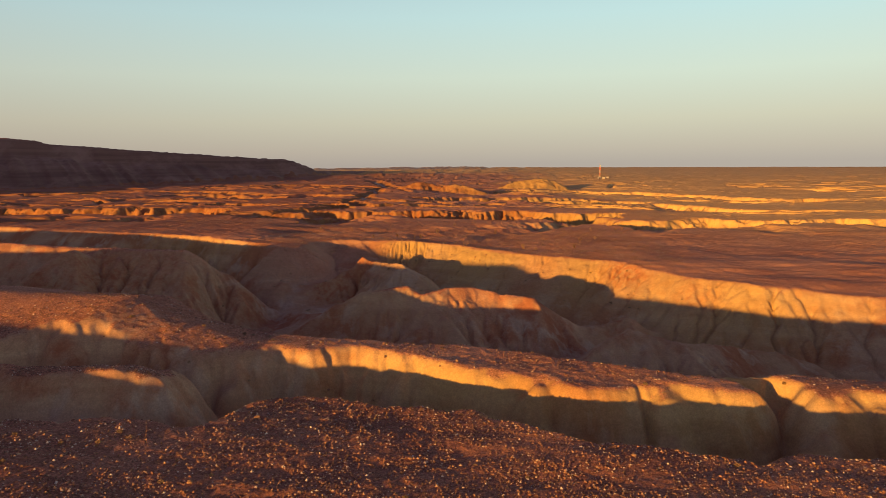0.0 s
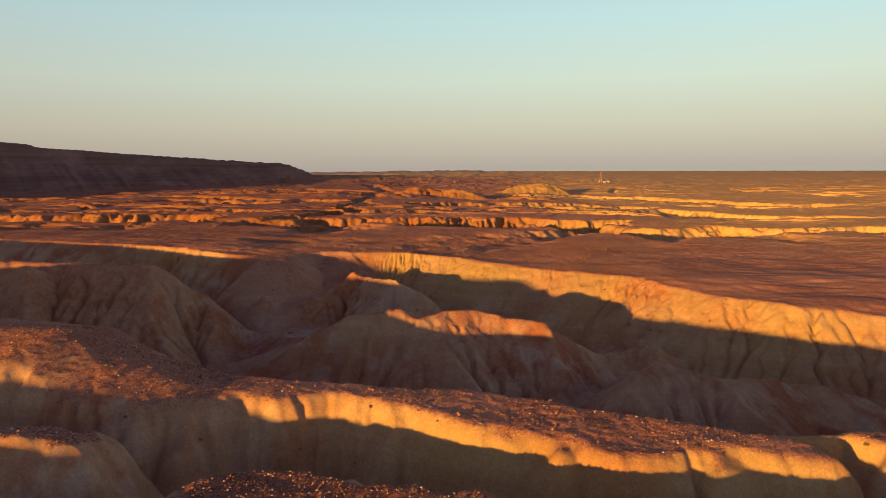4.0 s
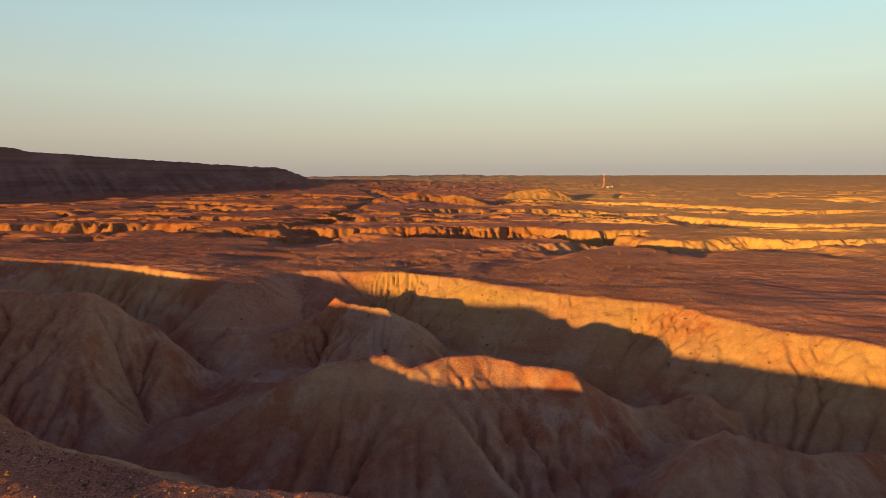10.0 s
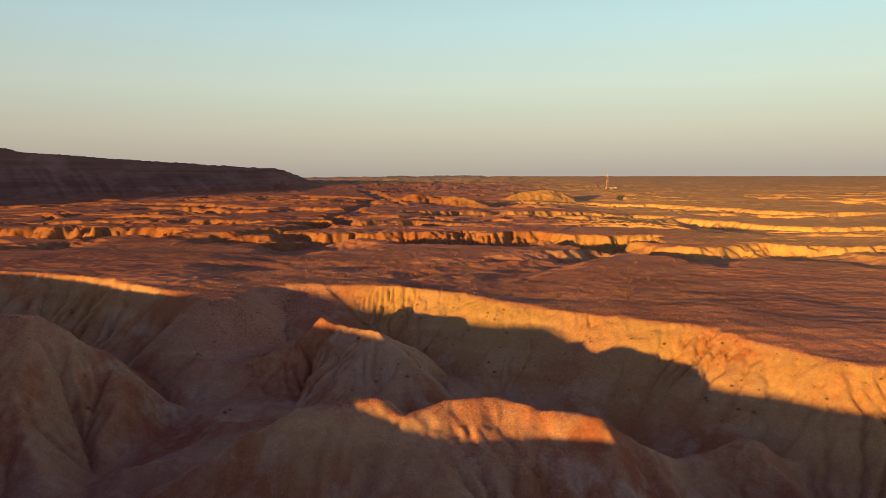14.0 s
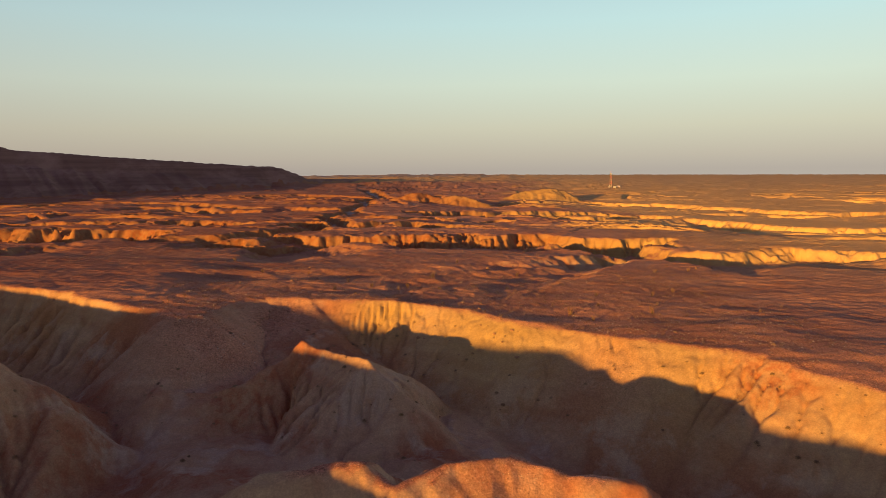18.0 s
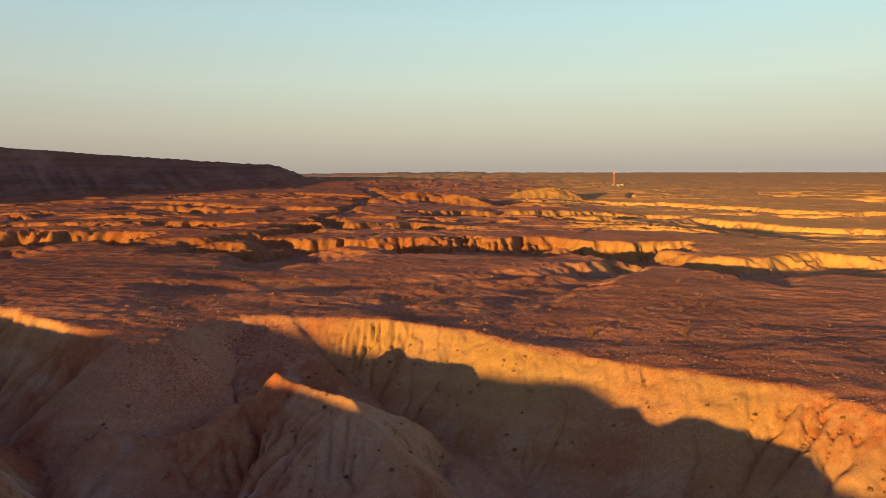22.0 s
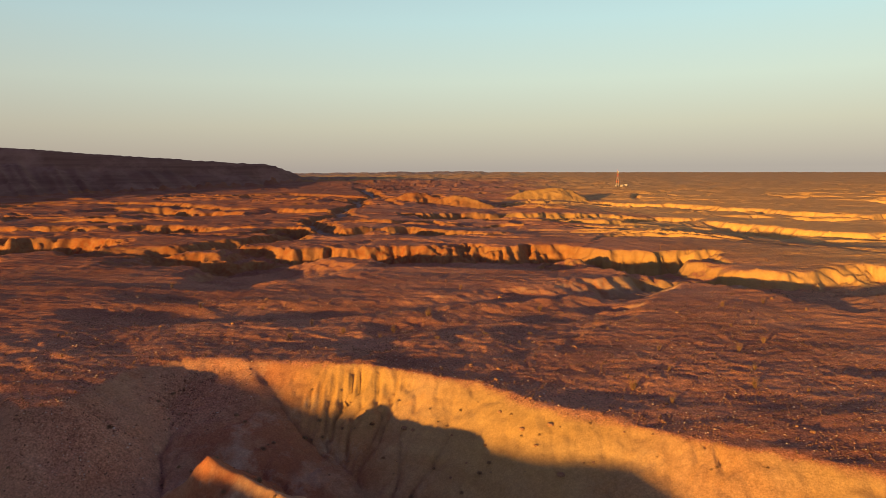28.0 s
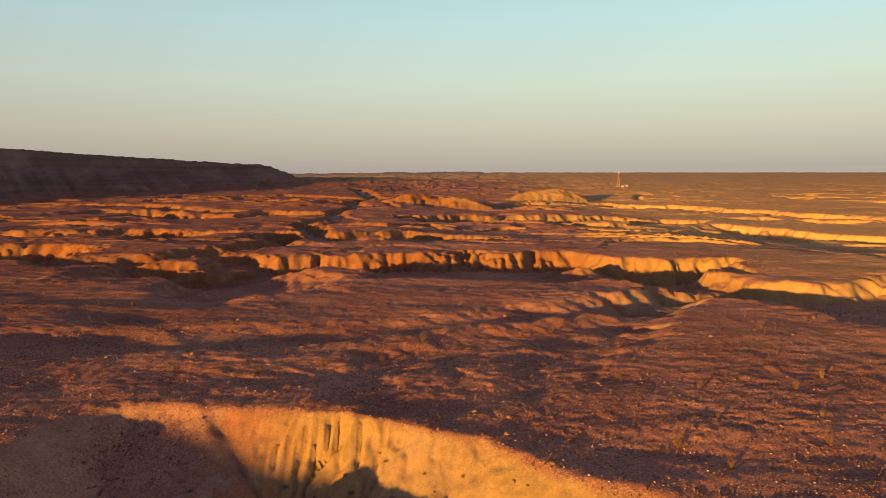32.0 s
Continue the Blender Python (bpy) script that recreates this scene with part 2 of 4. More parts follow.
STREAMS = [
    [(-47, 215, -11), (-54, 198, -16), (-58, 180, -18), (-60, 160, -19), (-48, 140, -20), (-20, 133, -21), (10, 126, -22), (60, 122, -24), (330, 110, -28)],
    [(-14, 224, -12), (2, 214, -14), (18, 198, -18), (32, 188, -20), (60, 168, -22), (85, 148, -24), (110, 130, -26)],
    [(-330, 250, -10), (-150, 232, -10), (-110, 226, -11), (-80, 214, -13), (-62, 207, -15), (-54, 198, -16)],
    [(-330, 200, -14), (-120, 165, -16), (-85, 158, -18), (-60, 160, -19)],
]
# which hill each crest belongs to: 1 ridge, 2 spur, 3 butte, 4 hill; 0 none
OWNER = [1, 1, 1, 1, 2, 2, 0, 0, 0, 3, 4, 4, 4, 0, 0, 0]
SWELLS = [
    # out of view to the left this crest is raised to shade the canyon
    ([(-300, 160, 12.5), (-150, 130, 11), (-135, 128, 12.8), (-118, 125, 11), (-106, 124, 8.0), (-95, 124, 7.0), (-75, 120, 6.0), (-55, 115, 6.2), (-45, 112, 2.5), (-36, 110, 0.2), (-28, 109, -1.8)], 0.22),
    # unseen hill added to shade the near gully
    ([(-260, 40, 17), (-115, 47, 11), (-88, 50, 7)], 0.25),
    # unseen rise added to shade the far land on the left
    ([(-460, 320, 14), (-300, 326, 9), (-235, 334, 4)], 0.2),
    # low rise added to hide the shadow band beyond the table mountain
    ([(-300, 1470, 9), (-150, 1490, 9), (50, 1520, 6), (160, 1540, 1)], 0.08),
    ([(-60, 90, 0.8), (-46, 88, 1.3), (-40, 87, 0)], 0.3),
]
MESA = [(-2600, 300, 150), (-1300, 720, 104), (-800, 1090, 77), (-735, 1140, 81), (-700, 1168, 77), (-690, 1178, 72), (-560, 1290, 60), (-345, 1490, 42), (-300, 1570, 18), (-240, 1900, 13), (-160, 2300, 8)]
# ravines cut into the land: x, y, half width, depth
RAVINES = [
    [(120, 75.5, 10.5, 9), (75, 81.5, 10.5, 10), (45, 83.5, 10.5, 10), (22, 85.5, 9.5, 10), (0, 96.5, 8.8, 10), (-15, 99, 10, 10), (-27, 96, 9, 9), (-36, 84, 6, 7), (-56, 80, 6, 7), (-78, 86, 13, 9), (-110, 90, 15, 10), (-160, 90, 15, 10)],
    [(-27, 101, 7, 7), (-38, 99, 4, 4.5), (-52, 99, 4.5, 5), (-66, 97, 6, 6), (-80, 90, 10, 6)],
    [(44, 84, 8, 9), (47, 94, 4, 5), (47, 104, 4, 4)],
    [(-30, 262, 9, 0.6), (-14, 267, 10, 1.0), (-4, 279, 10, 1.2), (11, 292, 10, 1.5), (24, 299, 9, 1.7), (38, 312, 9, 2.1), (48, 325, 9, 3), (56, 340, 9, 4)],
    [(-6, 252, 6, 0.5), (3, 259, 8, 0.8), (14, 273, 8, 1.0), (27, 287, 8, 1.2), (39, 306, 8, 1.6)],
    [(-75, 280, 8, 0.6), (-48, 284, 9, 1.0), (-20, 293, 9, 1.1), (4, 306, 8, 1.1), (26, 318, 8, 1.6), (46, 332, 8, 3)],
    [(-130, 392, 15, 3), (-112, 392, 14, 4), (-98, 402, 12, 5), (-84, 424, 11, 5), (-72, 470, 11, 5), (-66, 505, 11, 5), (-78, 545, 11, 5), (-94, 590, 10, 4.5), (-82, 650, 10, 4.5), (-92, 720, 10, 4.5), (-84, 790, 10, 4.5), (-98, 870, 11, 4.5), (-92, 1000, 12, 4.5), (-140, 1250, 16, 5)],
]
# scarps of the far badlands: the rim's x, y and the height of the face below it; then how far the land in front dips towards its foot
SCARPS = [
    ([(-300, 462, 5), (-258, 450, 8), (-230, 450, 9), (-200, 447, 9), (-172, 443, 9.5), (-148, 436, 9), (-126, 432, 0)], 115),
    ([(-112, 386, 0), (-100, 385, 5.5), (-91, 384, 5.5), (-81, 382, 4.5), (-74, 384, 3), (-65, 386, 2.5), (-55, 384, 0)], 45),
    ([(-77, 410, 0), (-70, 407, 4), (-55, 405, 6), (-40, 410, 6.5), (-20, 414, 6), (1, 417, 5.5), (22, 424, 6.5), (36, 432, 8), (49, 428, 8), (63, 416, 9), (84, 414, 10), (96, 412, 8), (108, 408, 0)], 90),
    ([(49, 343, 0), (58, 354, 6), (73, 363, 6), (84, 366, 6), (104, 357, 5), (127, 363, 5), (177, 360, 5), (267, 375, 5)], 60),
    ([(-260, 540, 3), (-230, 535, 5), (-202, 544, 6), (-158, 548, 7), (-125, 532, 6), (-108, 530, 0)], 75),
    ([(-100, 522, 0), (-88, 524, 6), (-67, 510, 6), (-32, 533, 5.5), (-17, 535, 4), (15, 506, 3), (29, 499, 0)], 70),
    ([(-324, 775, 0), (-294, 770, 9), (-245, 765, 9), (-180, 705, 8), (-139, 660, 0)], 95),
    ([(-163, 750, 0), (-139, 740, 7), (-106, 714, 7), (-84, 700, 0)], 80),
    ([(-48, 680, 0), (-20, 690, 6), (3, 712, 7), (45, 735, 7), (97, 738, 7), (121, 744, 8), (193, 765, 8), (222, 750, 0)], 90),
    ([(-529, 917, 4), (-446, 924, 4), (-295, 878, 4), (-190, 751, 4), (-160, 731, 0)], 60),
    ([(-290, 1111, 0), (-211, 1106, 5), (-103, 984, 3)], 70),
    ([(162, 1001, 4), (201, 967, 5), (282, 920, 5), (331, 833, 5), (378, 768, 5)], 75),
    ([(232, 773, 0), (285, 775, 4), (345, 735, 5)], 60),
    ([(212, 715, 0), (222, 690, 6), (232, 665, 9), (246, 634, 9), (277, 601, 9), (367, 589, 8)], 85),
]


def plain(x, y):
    z = np.where(x > 0, -6 * np.tanh(0.045 * x / 6), 2.5 * np.tanh(-0.03 * x / 2.5))
    z = z * (1 - 0.5 * step(240, 330, y) * (x > 0))
    z = z * (1 - 0.7 * step(500, 1500, y))
    front = -2.6 - 4.5 * np.tanh(0.055 * x / 4.5)
    z = z + (front - z) * step(215, 165, y)
    z = z + 8 * step(1400, 4800, y)
    amp = 1 - step(215, 165, y) * 0.5
    z = z + amp * ((0.7 - 0.3 * step(235, 262, y)) * fbm(x / 38, y / 19, 4, 11, 0.55) + 0.2 * np.abs(fbm(x / 11, y / 6, 3, 19)) * step(-0.3, 0.4, fbm(x / 40, y / 30, 2, 29)) + 0.04 * fbm(x / 3, y / 2.2, 2, 27))
    z = z + 1.2 * step(-58, -82, x) * step(222, 240, y) * (1 - step(290, 340, y))
    t = (y + 0.35 * x) / 7.5 + 1.9 * fbm(x / 32, y / 15, 4, 33, 0.6)
    cell = np.floor(t)
    z = z + 0.34 * step(-0.2, 0.5, fbm(x / 34, y / 20, 3, 35)) * step(228, 255, y) * (1 - step(400, 520, y)) * ((cell + step(0, 0.07, t - cell)) - t)
    z = z - 1.25 * (1 - step(86, 96, y)) * step(-60, -18, x) * (1 - 0.75 * step(0, 28, x))
    z = z - 0.011 * np.clip(x, 0, 3000) * step(1400, 4800, y)
    z = z - 5 * step(90, 210, x) * step(380, 500, y) * (1 - step(800, 1400, y))
    z = z - 7 * step(430, 600, y) * (1 - step(850, 1400, y)) * (0.5 + 0.5 * step(-80, 60, x))
    z = z + 7.5 * step(900, 2000, y) * (1 - 0.8 * step(100, 420, x - 0.04 * y)) * fbm(x / 150, y / 75, 4, 23)
    return z


def ribs(x, y):
    """Buttresses along a face, 0 in the clefts and 1 on the ribs."""
    return np.clip(0.62 * (1 - 2.2 * np.abs(vnoise(x / 8.5, y / 70, 65))) + 0.38 * (1 - 2.2 * np.abs(vnoise(x / 3.1, y / 45, 69))), 0, 1)


def scarps(x, y):
    """How deep the land lies below the scarps' rims, where their bare faces are, and how near a scarp is."""
    deep, face, cover = np.zeros_like(x), np.zeros_like(x), np.zeros_like(x)
    for pts, reach in SCARPS:
        px, py = [p[0] for p in pts], [p[1] for p in pts]
        m = (x > min(px) - reach - 20) & (x < max(px) + reach + 20) & (y > min(py) - reach - 20) & (y < max(py) + 40)
        if not m.any():
            continue
        xs, ys = x[m], y[m]
        size = 0.7 + reach / 60
        xw = xs + size * (4.5 * fbm(xs / 38, ys / 38, 2, 61) + 1.5 * fbm(xs / 9, ys / 9, 3, 63, 0.6))
        yw = ys + size * (5.5 * fbm(xs / 30, ys / 45, 2, 67) + 1.6 * fbm(xs / 8, ys / 9, 3, 71, 0.6))
        rib = ribs(xs, ys)
        yw = yw - 0.8 * size * (1 - rib) + 0.3
        d, near = to_line(xw, yw, pts)
        # a place is before the rim if the rim there lies north of it
        front = yw < np.interp(xw, *np.array(sorted((p[0], p[1]) for p in pts)).T)
        tall = near[:, 2]
        wide = tall * (0.8 + 0.85 * rib) + 0.3
        k = np.clip(d / wide, 0, 1)
        dip = np.clip((d - wide) / np.maximum(reach * (0.8 + 0.5 * fbm(xs / 40, ys / 40, 2, 73)) - wide, 4), 0, 1)
        drop = np.where(front, tall * np.where(d < wide, k ** 0.9, 1 - dip**1.25), 0)
        face[m] = np.maximum(face[m], front * step(0.3, 1.2, tall) * step(0.02, 0.10, k) * (1 - step(1.0, 1.35, d / wide)))
        deep[m] = deep[m] + drop
        cover[m] = np.maximum(cover[m], 1 - step(0.6, 1.1, d / reach))
    return deep, face, cover


def base(x, y):
    """The land before the rain has cut it: its height, the gravel crust and the wash's pale bed."""
    z = plain(x, y)
    crust = np.ones_like(z)
    bed = np.zeros_like(z)
    owner = np.zeros_like(z)
    for pts, slope in SWELLS:
        d, near = to_line(x, y, pts)
        z = np.maximum(z, near[..., 2] - slope * np.sqrt(d * d + 16) + slope * 4)
    # far terraces and gullies
    farther = step(330, 460, y)
    wx, wy = x + 30 * fbm(x / 90, y / 90, 2, 31), y + 26 * fbm(x / 80, y / 80, 2, 37)
    deep, face, cover = scarps(x, y)
    t = (y - 330) / (62 + 0.10 * (y - 330)) + 1.9 * fbm(wx / 150, wy / 90, 3, 41) + 0.10 * fbm(x / 16, y / 16, 3, 47, 0.6)
    cell = np.floor(t)
    tall = 3.4 * step(-0.55, 0.55, fbm(x / 120, y / 80, 2, 43)) * farther * (1 - 0.6 * step(1000, 2200, y)) * (1 - 0.75 * cover) * (1 - 0.6 * step(120, 330, x - 0.1 * y))
    rise = 0.03 + 0.05 * ribs(x + 200, y)
    z = z + tall * ((cell + np.clip((t - cell) / rise, 0, 1)) - t)
    crust = crust * (1 - 0.85 * ((t - cell) < rise) * step(0.5, 1.4, tall))
    r = np.abs(fbm(wx / 165, wy / 85, 3, 53)) + 0.008 * fbm(x / 5, y / 9, 3, 57, 0.6)
    where = step(-0.5, 0.2, fbm(x / 240, y / 200, 2, 59)) * farther * (1 - step(1000, 1800, y)) * (1 - 0.8 * cover)
    cut = np.clip((0.11 - r) / 0.07, 0, 1) * where
    z = z - 4.5 * cut - deep
    crust = crust * (1 - 0.7 * step(0.05, 0.4, cut)) * (1 - face)
    for pts in RAVINES:
        px = [p[0] for p in pts]
        py = [p[1] for p in pts]
        m = (x > min(px) - 45) & (x < max(px) + 45) & (y > min(py) - 45) & (y < max(py) + 45)
        if not m.any():
            continue
        xs, ys = x[m], y[m]
        d, near = to_line(xs + 2.8 * fbm(xs / 18, ys / 18, 4, 61, 0.6), ys + 2.8 * fbm(xs / 18, ys / 18, 4, 67, 0.6), pts)
        wide = near[:, 2] * (1 + 0.25 * fbm(xs / 14, ys / 14, 2, 77))
        gentle = ys < 130
        wide = wide * np.where(gentle, 1.1, 1.0)
        k = np.clip((wide - d) / (np.where(gentle, 1.0, 0.72) * near[:, 2]), 0, 1)
        k = np.where(gentle, k**1.35, np.where(k < 0.06, k * k / 0.12, k - 0.03) / 0.97)
        z[m] = z[m] - near[:, 3] * np.clip(k, 0, 1)
        crust[m] = crust[m] * (1 - step(0.02, 0.14, k) * step(1.8, 4.5, near[:, 3]))
        bed[m] = np.maximum(bed[m], step(0.97, 1.0, k) * (ys > 360))
    # the canyon
    poly = FAR_RIM + NEAR_RIM
    m = (x > -440) & (x < 345) & (y > 55) & (y < 440)
    xs, ys, zs = x[m], y[m], z[m]
    xw, yw = xs + 1.2 * fbm(xs / 16, ys / 16, 3, 83), ys + 1.0 * fbm(xs / 13 + 5, ys / 13, 3, 89)
    within = inside(xw, yw, poly)
    floor, runnel = np.full(xs.shape, 1e3), np.full(xs.shape, 1e3)
    for pts in STREAMS:
        d, near = to_line(xw, yw, pts)
        floor = np.minimum(floor, near[:, 2] + np.minimum(0.24 * d, 6))
        runnel = np.minimum(runnel, d)
    floor = floor + 1.3 * fbm(xs / 11, ys / 11, 4, 97) * np.clip(runnel / 5, 0, 1)
    body = floor.copy()
    own = np.zeros(xs.shape)
    for rim, slope, lip in ((FAR_RIM, 0.66, 1.0), (NEAR_RIM, 0.66, 1.2)):
        d, near = to_line(xw, yw, rim)
        s = slope * (1 + 0.3 * step(-40, -75, near[:, 0])) * (1 + 0.12 * fbm(near[:, 0] / 14, near[:, 1] / 14, 2, 103))
        body = np.maximum(body, plain(near[:, 0], near[:, 1]) - s * (np.sqrt(d * d + lip * lip) - lip))
    for n, (pts, slope, flat) in enumerate(CRESTS):
        d, near = to_line(xw, yw, pts)
        e = np.maximum(d - flat, 0)
        top = near[:, 2] - 0.1 * np.minimum(d, flat) - slope * e + 0.012 * np.minimum(e, 20) ** 1.5
        own = np.where(top > body, OWNER[n], own)
        body = np.maximum(body, top)
    owner[m] = np.where(within, own, 0)
    zs = np.where(within, body, zs)
    z[m] = zs
    ins = within * step(0.1, 0.9, plain(xs, ys) - body)
    crust[m] = crust[m] * (1 - ins)
    bed[m] = np.where(within, np.maximum(bed[m], step(0.6, 0.1, body - floor) * (xs < -38) * step(2.6, 0.8, runnel + 1.2 * fbm(xs / 5, ys / 5, 2, 99)) * 0.8), bed[m])
    # the jagged low hills by the wash
    for pts in FAR_HILLS:
        d, near = to_line(x + 3 * fbm(x / 12, y / 12, 2, 179), y, pts)
        z = np.maximum(z, near[..., 2] - 0.55 * d - 1.5 * np.abs(fbm(x / 9, y / 14, 3, 181)) * np.clip(d / 6, 0, 1))
        crust = np.where(z <= near[..., 2] - 0.55 * d + 0.5, 0.1, crust)
    # unseen high ground added west of the table mountain to cast shade on it
    d, near = to_line(x, y, [(-2400, 200, 210), (-1500, 480, 195), (-1050, 560, 175), (-960, 580, 140), (-930, 600, 40)])
    z = np.maximum(z, near[..., 2] - 0.7 * d)
    # the table mountain
    m = (x < 200) & (y > 150) & (y < 3200)
    xs, ys = x[m], y[m]
    d, near = to_line(xs, ys, MESA)
    side = (xs - near[:, 0]) * 0.6 - (ys - near[:, 1]) * 0.8
    fl = flutes(xs, ys, near, d, 45, 127)
    fall = np.where(d < 40, 0.75 * d, 30 + 0.36 * (d - 40))
    fine = flutes(xs, ys, near, d, 17, 133)
    top = near[:, 2] - np.where(side > 0, fall + np.clip(d / 70, 0, 1) * (11 * fl + 5 * fine), 0.05 * d) + 0.8 * fbm(xs / 40, ys / 40, 3, 131)
    crust[m] = np.where(top > z[m], 0.85, crust[m])
    owner[m] = np.where(top > z[m], 5, owner[m])
    z[m] = np.maximum(z[m], top)
    return z, crust, bed, owner


def rained(z, cell, rounds, strength, spread):
    """Lets running water cut a grid of heights: each place drains to its lowest neighbour and is worn by the water from above."""
    nr, nc = z.shape
    idx = np.arange(nr * nc).reshape(nr, nc)
    around = [(-1, -1), (-1, 0), (-1, 1), (0, -1), (0, 1), (1, -1), (1, 0), (1, 1)]
    for _ in range(rounds):
        best = np.zeros_like(z)
        rec, far = idx.copy(), np.full(z.shape, cell)
        pad = np.pad(z, 1, mode="edge")
        pid = np.pad(idx, 1, mode="edge")
        for dy, dx in around:
            dist = cell * math.hypot(dx, dy)
            s = (z - pad[1 + dy : nr + 1 + dy, 1 + dx : nc + 1 + dx]) / dist
            more = s > best
            best = np.where(more, s, best)
            rec = np.where(more, pid[1 + dy : nr + 1 + dy, 1 + dx : nc + 1 + dx], rec)
            far = np.where(more, dist, far)
        order = np.argsort(z.ravel())
        down = rec.ravel().tolist()
        area = [cell * cell] * (nr * nc)
        ups = order[::-1].tolist()
        for i in ups:
            j = down[i]
            if j != i:
                area[j] += area[i]
        f = (strength.ravel() * np.sqrt(np.minimum(np.array(area), 4000.0)) / far.ravel()).tolist()
        h = z.ravel().tolist()
        for i in reversed(ups):
            j = down[i]
            if j != i:
                h[i] = (h[i] + f[i] * h[j]) / (1 + f[i])
        z = np.array(h).reshape(nr, nc)
        pad = np.pad(z, 1, mode="edge")
        z = z + spread * (pad[:-2, 1:-1] + pad[2:, 1:-1] + pad[1:-1, :-2] + pad[1:-1, 2:] - 4 * z)
    return z


def sampled(g, x, y, x0, y0, cell):
    """Cubic lookup in a grid."""
    fx, fy = (x - x0) / cell, (y - y0) / cell
    ix, iy = np.clip(np.floor(fx).astype(int), 1, g.shape[1] - 3), np.clip(np.floor(fy).astype(int), 1, g.shape[0] - 3)
    u, v = np.clip(fx - ix, 0, 1), np.clip(fy - iy, 0, 1)

    def weights(t):
        return (-0.5 * t + t * t - 0.5 * t**3, 1 - 2.5 * t * t + 1.5 * t**3, 0.5 * t + 2 * t * t - 1.5 * t**3, -0.5 * t * t + 0.5 * t**3)

    total = 0
    for b, wv in enumerate(weights(v)):
        row = 0
        for a, wu in enumerate(weights(u)):
            row = row + wu * g[iy + b - 1, ix + a - 1]
        total = total + wv * row
    return total


# places where the water has cut deepest: x, y, reach, strength
CUT = [(-14, 246, 8, 1.7), (-5, 244, 5, 1.2), (3, 241, 2, 1.4), (52, 206, 8, 1.8), (-22, 205, 13, 1.3), (-4, 152, 26, 0.3), (30, 221, 3, 1.4), (-80, 190, 30, 0.7), (-95, 245, 30, 1.7), (80, 184, 22, 0.8), (-16, 106, 9, 0.35), (40, 140, 20, 0.7), (10, 98, 30, 0.2)]
# rust-red clay; the patches on the left hill also stand in for deep shade
RUST = [(54, 206, 8, 1.0), (-37, 208, 9, 0.9), (-112, 384, 28, 0.9), (-150, 386, 40, 0.9), (-200, 470, 150, 0.6), (-330, 640, 220, 0.5), (-60, 182, 14, 0.6), (44, 172, 9, 0.7), (34, 303, 9, 0.6), (22, 292, 6, 0.5), (2, 160, 8, 0.4), (-16, 140, 14, 0.6), (68, 186, 8, 0.6), (-88, 182, 26, 0.8), (-100, 160, 40, 0.8), (-40, 150, 14, 0.5)]


OCHRE = [(-14, 246, 12, 1.0), (12, 234, 24, 1.0), (42, 214, 22, 0.9), (76, 188, 28, 0.9), (5, 106, 26, 0.8), (34, 98, 18, 0.9), (62, 105, 22, 0.9), (-92, 248, 30, 0.5), (-20, 162, 10, 0.3)]


PEBBLY = [(-38, 243, 10, 0.9), (-48, 226, 11, 0.9), (30, 214, 10, 0.35), (-55, 232, 8, 0.7), (5, 166, 9, 0.6)]


def spots(x, y, rows):
    total = np.zeros_like(x)
    for sx, sy, r, k in rows:
        total = np.maximum(total, k * np.exp(-((x - sx) ** 2 + (y - sy) ** 2) / (r * r)))
    return total


# grids that the rain works on: x and y ends, cell, rounds, power, creep, roughness and its size, soft margin
GRIDS = [
    (-420, 420, 600, 1150, 2.6, 7, 0.012, 0.0, 1.0, 8.0, 50.0),
    (-290, 320, 440, 660, 1.45, 9, 0.012, 0.0, 0.7, 4.5, 30.0),
    (-200, 210, 322, 480, 0.85, 12, 0.012, 0.0, 0.6, 3.2, 16.0),
    (-205, 130, 55, 330, 0.78, 20, 0.0145, 0.0045, 0.3, 3.5, 12.0),
    (-48, 66, 196, 257, 0.36, 26, 0.012, 0.004, 0.10, 2.0, 5.0),
]


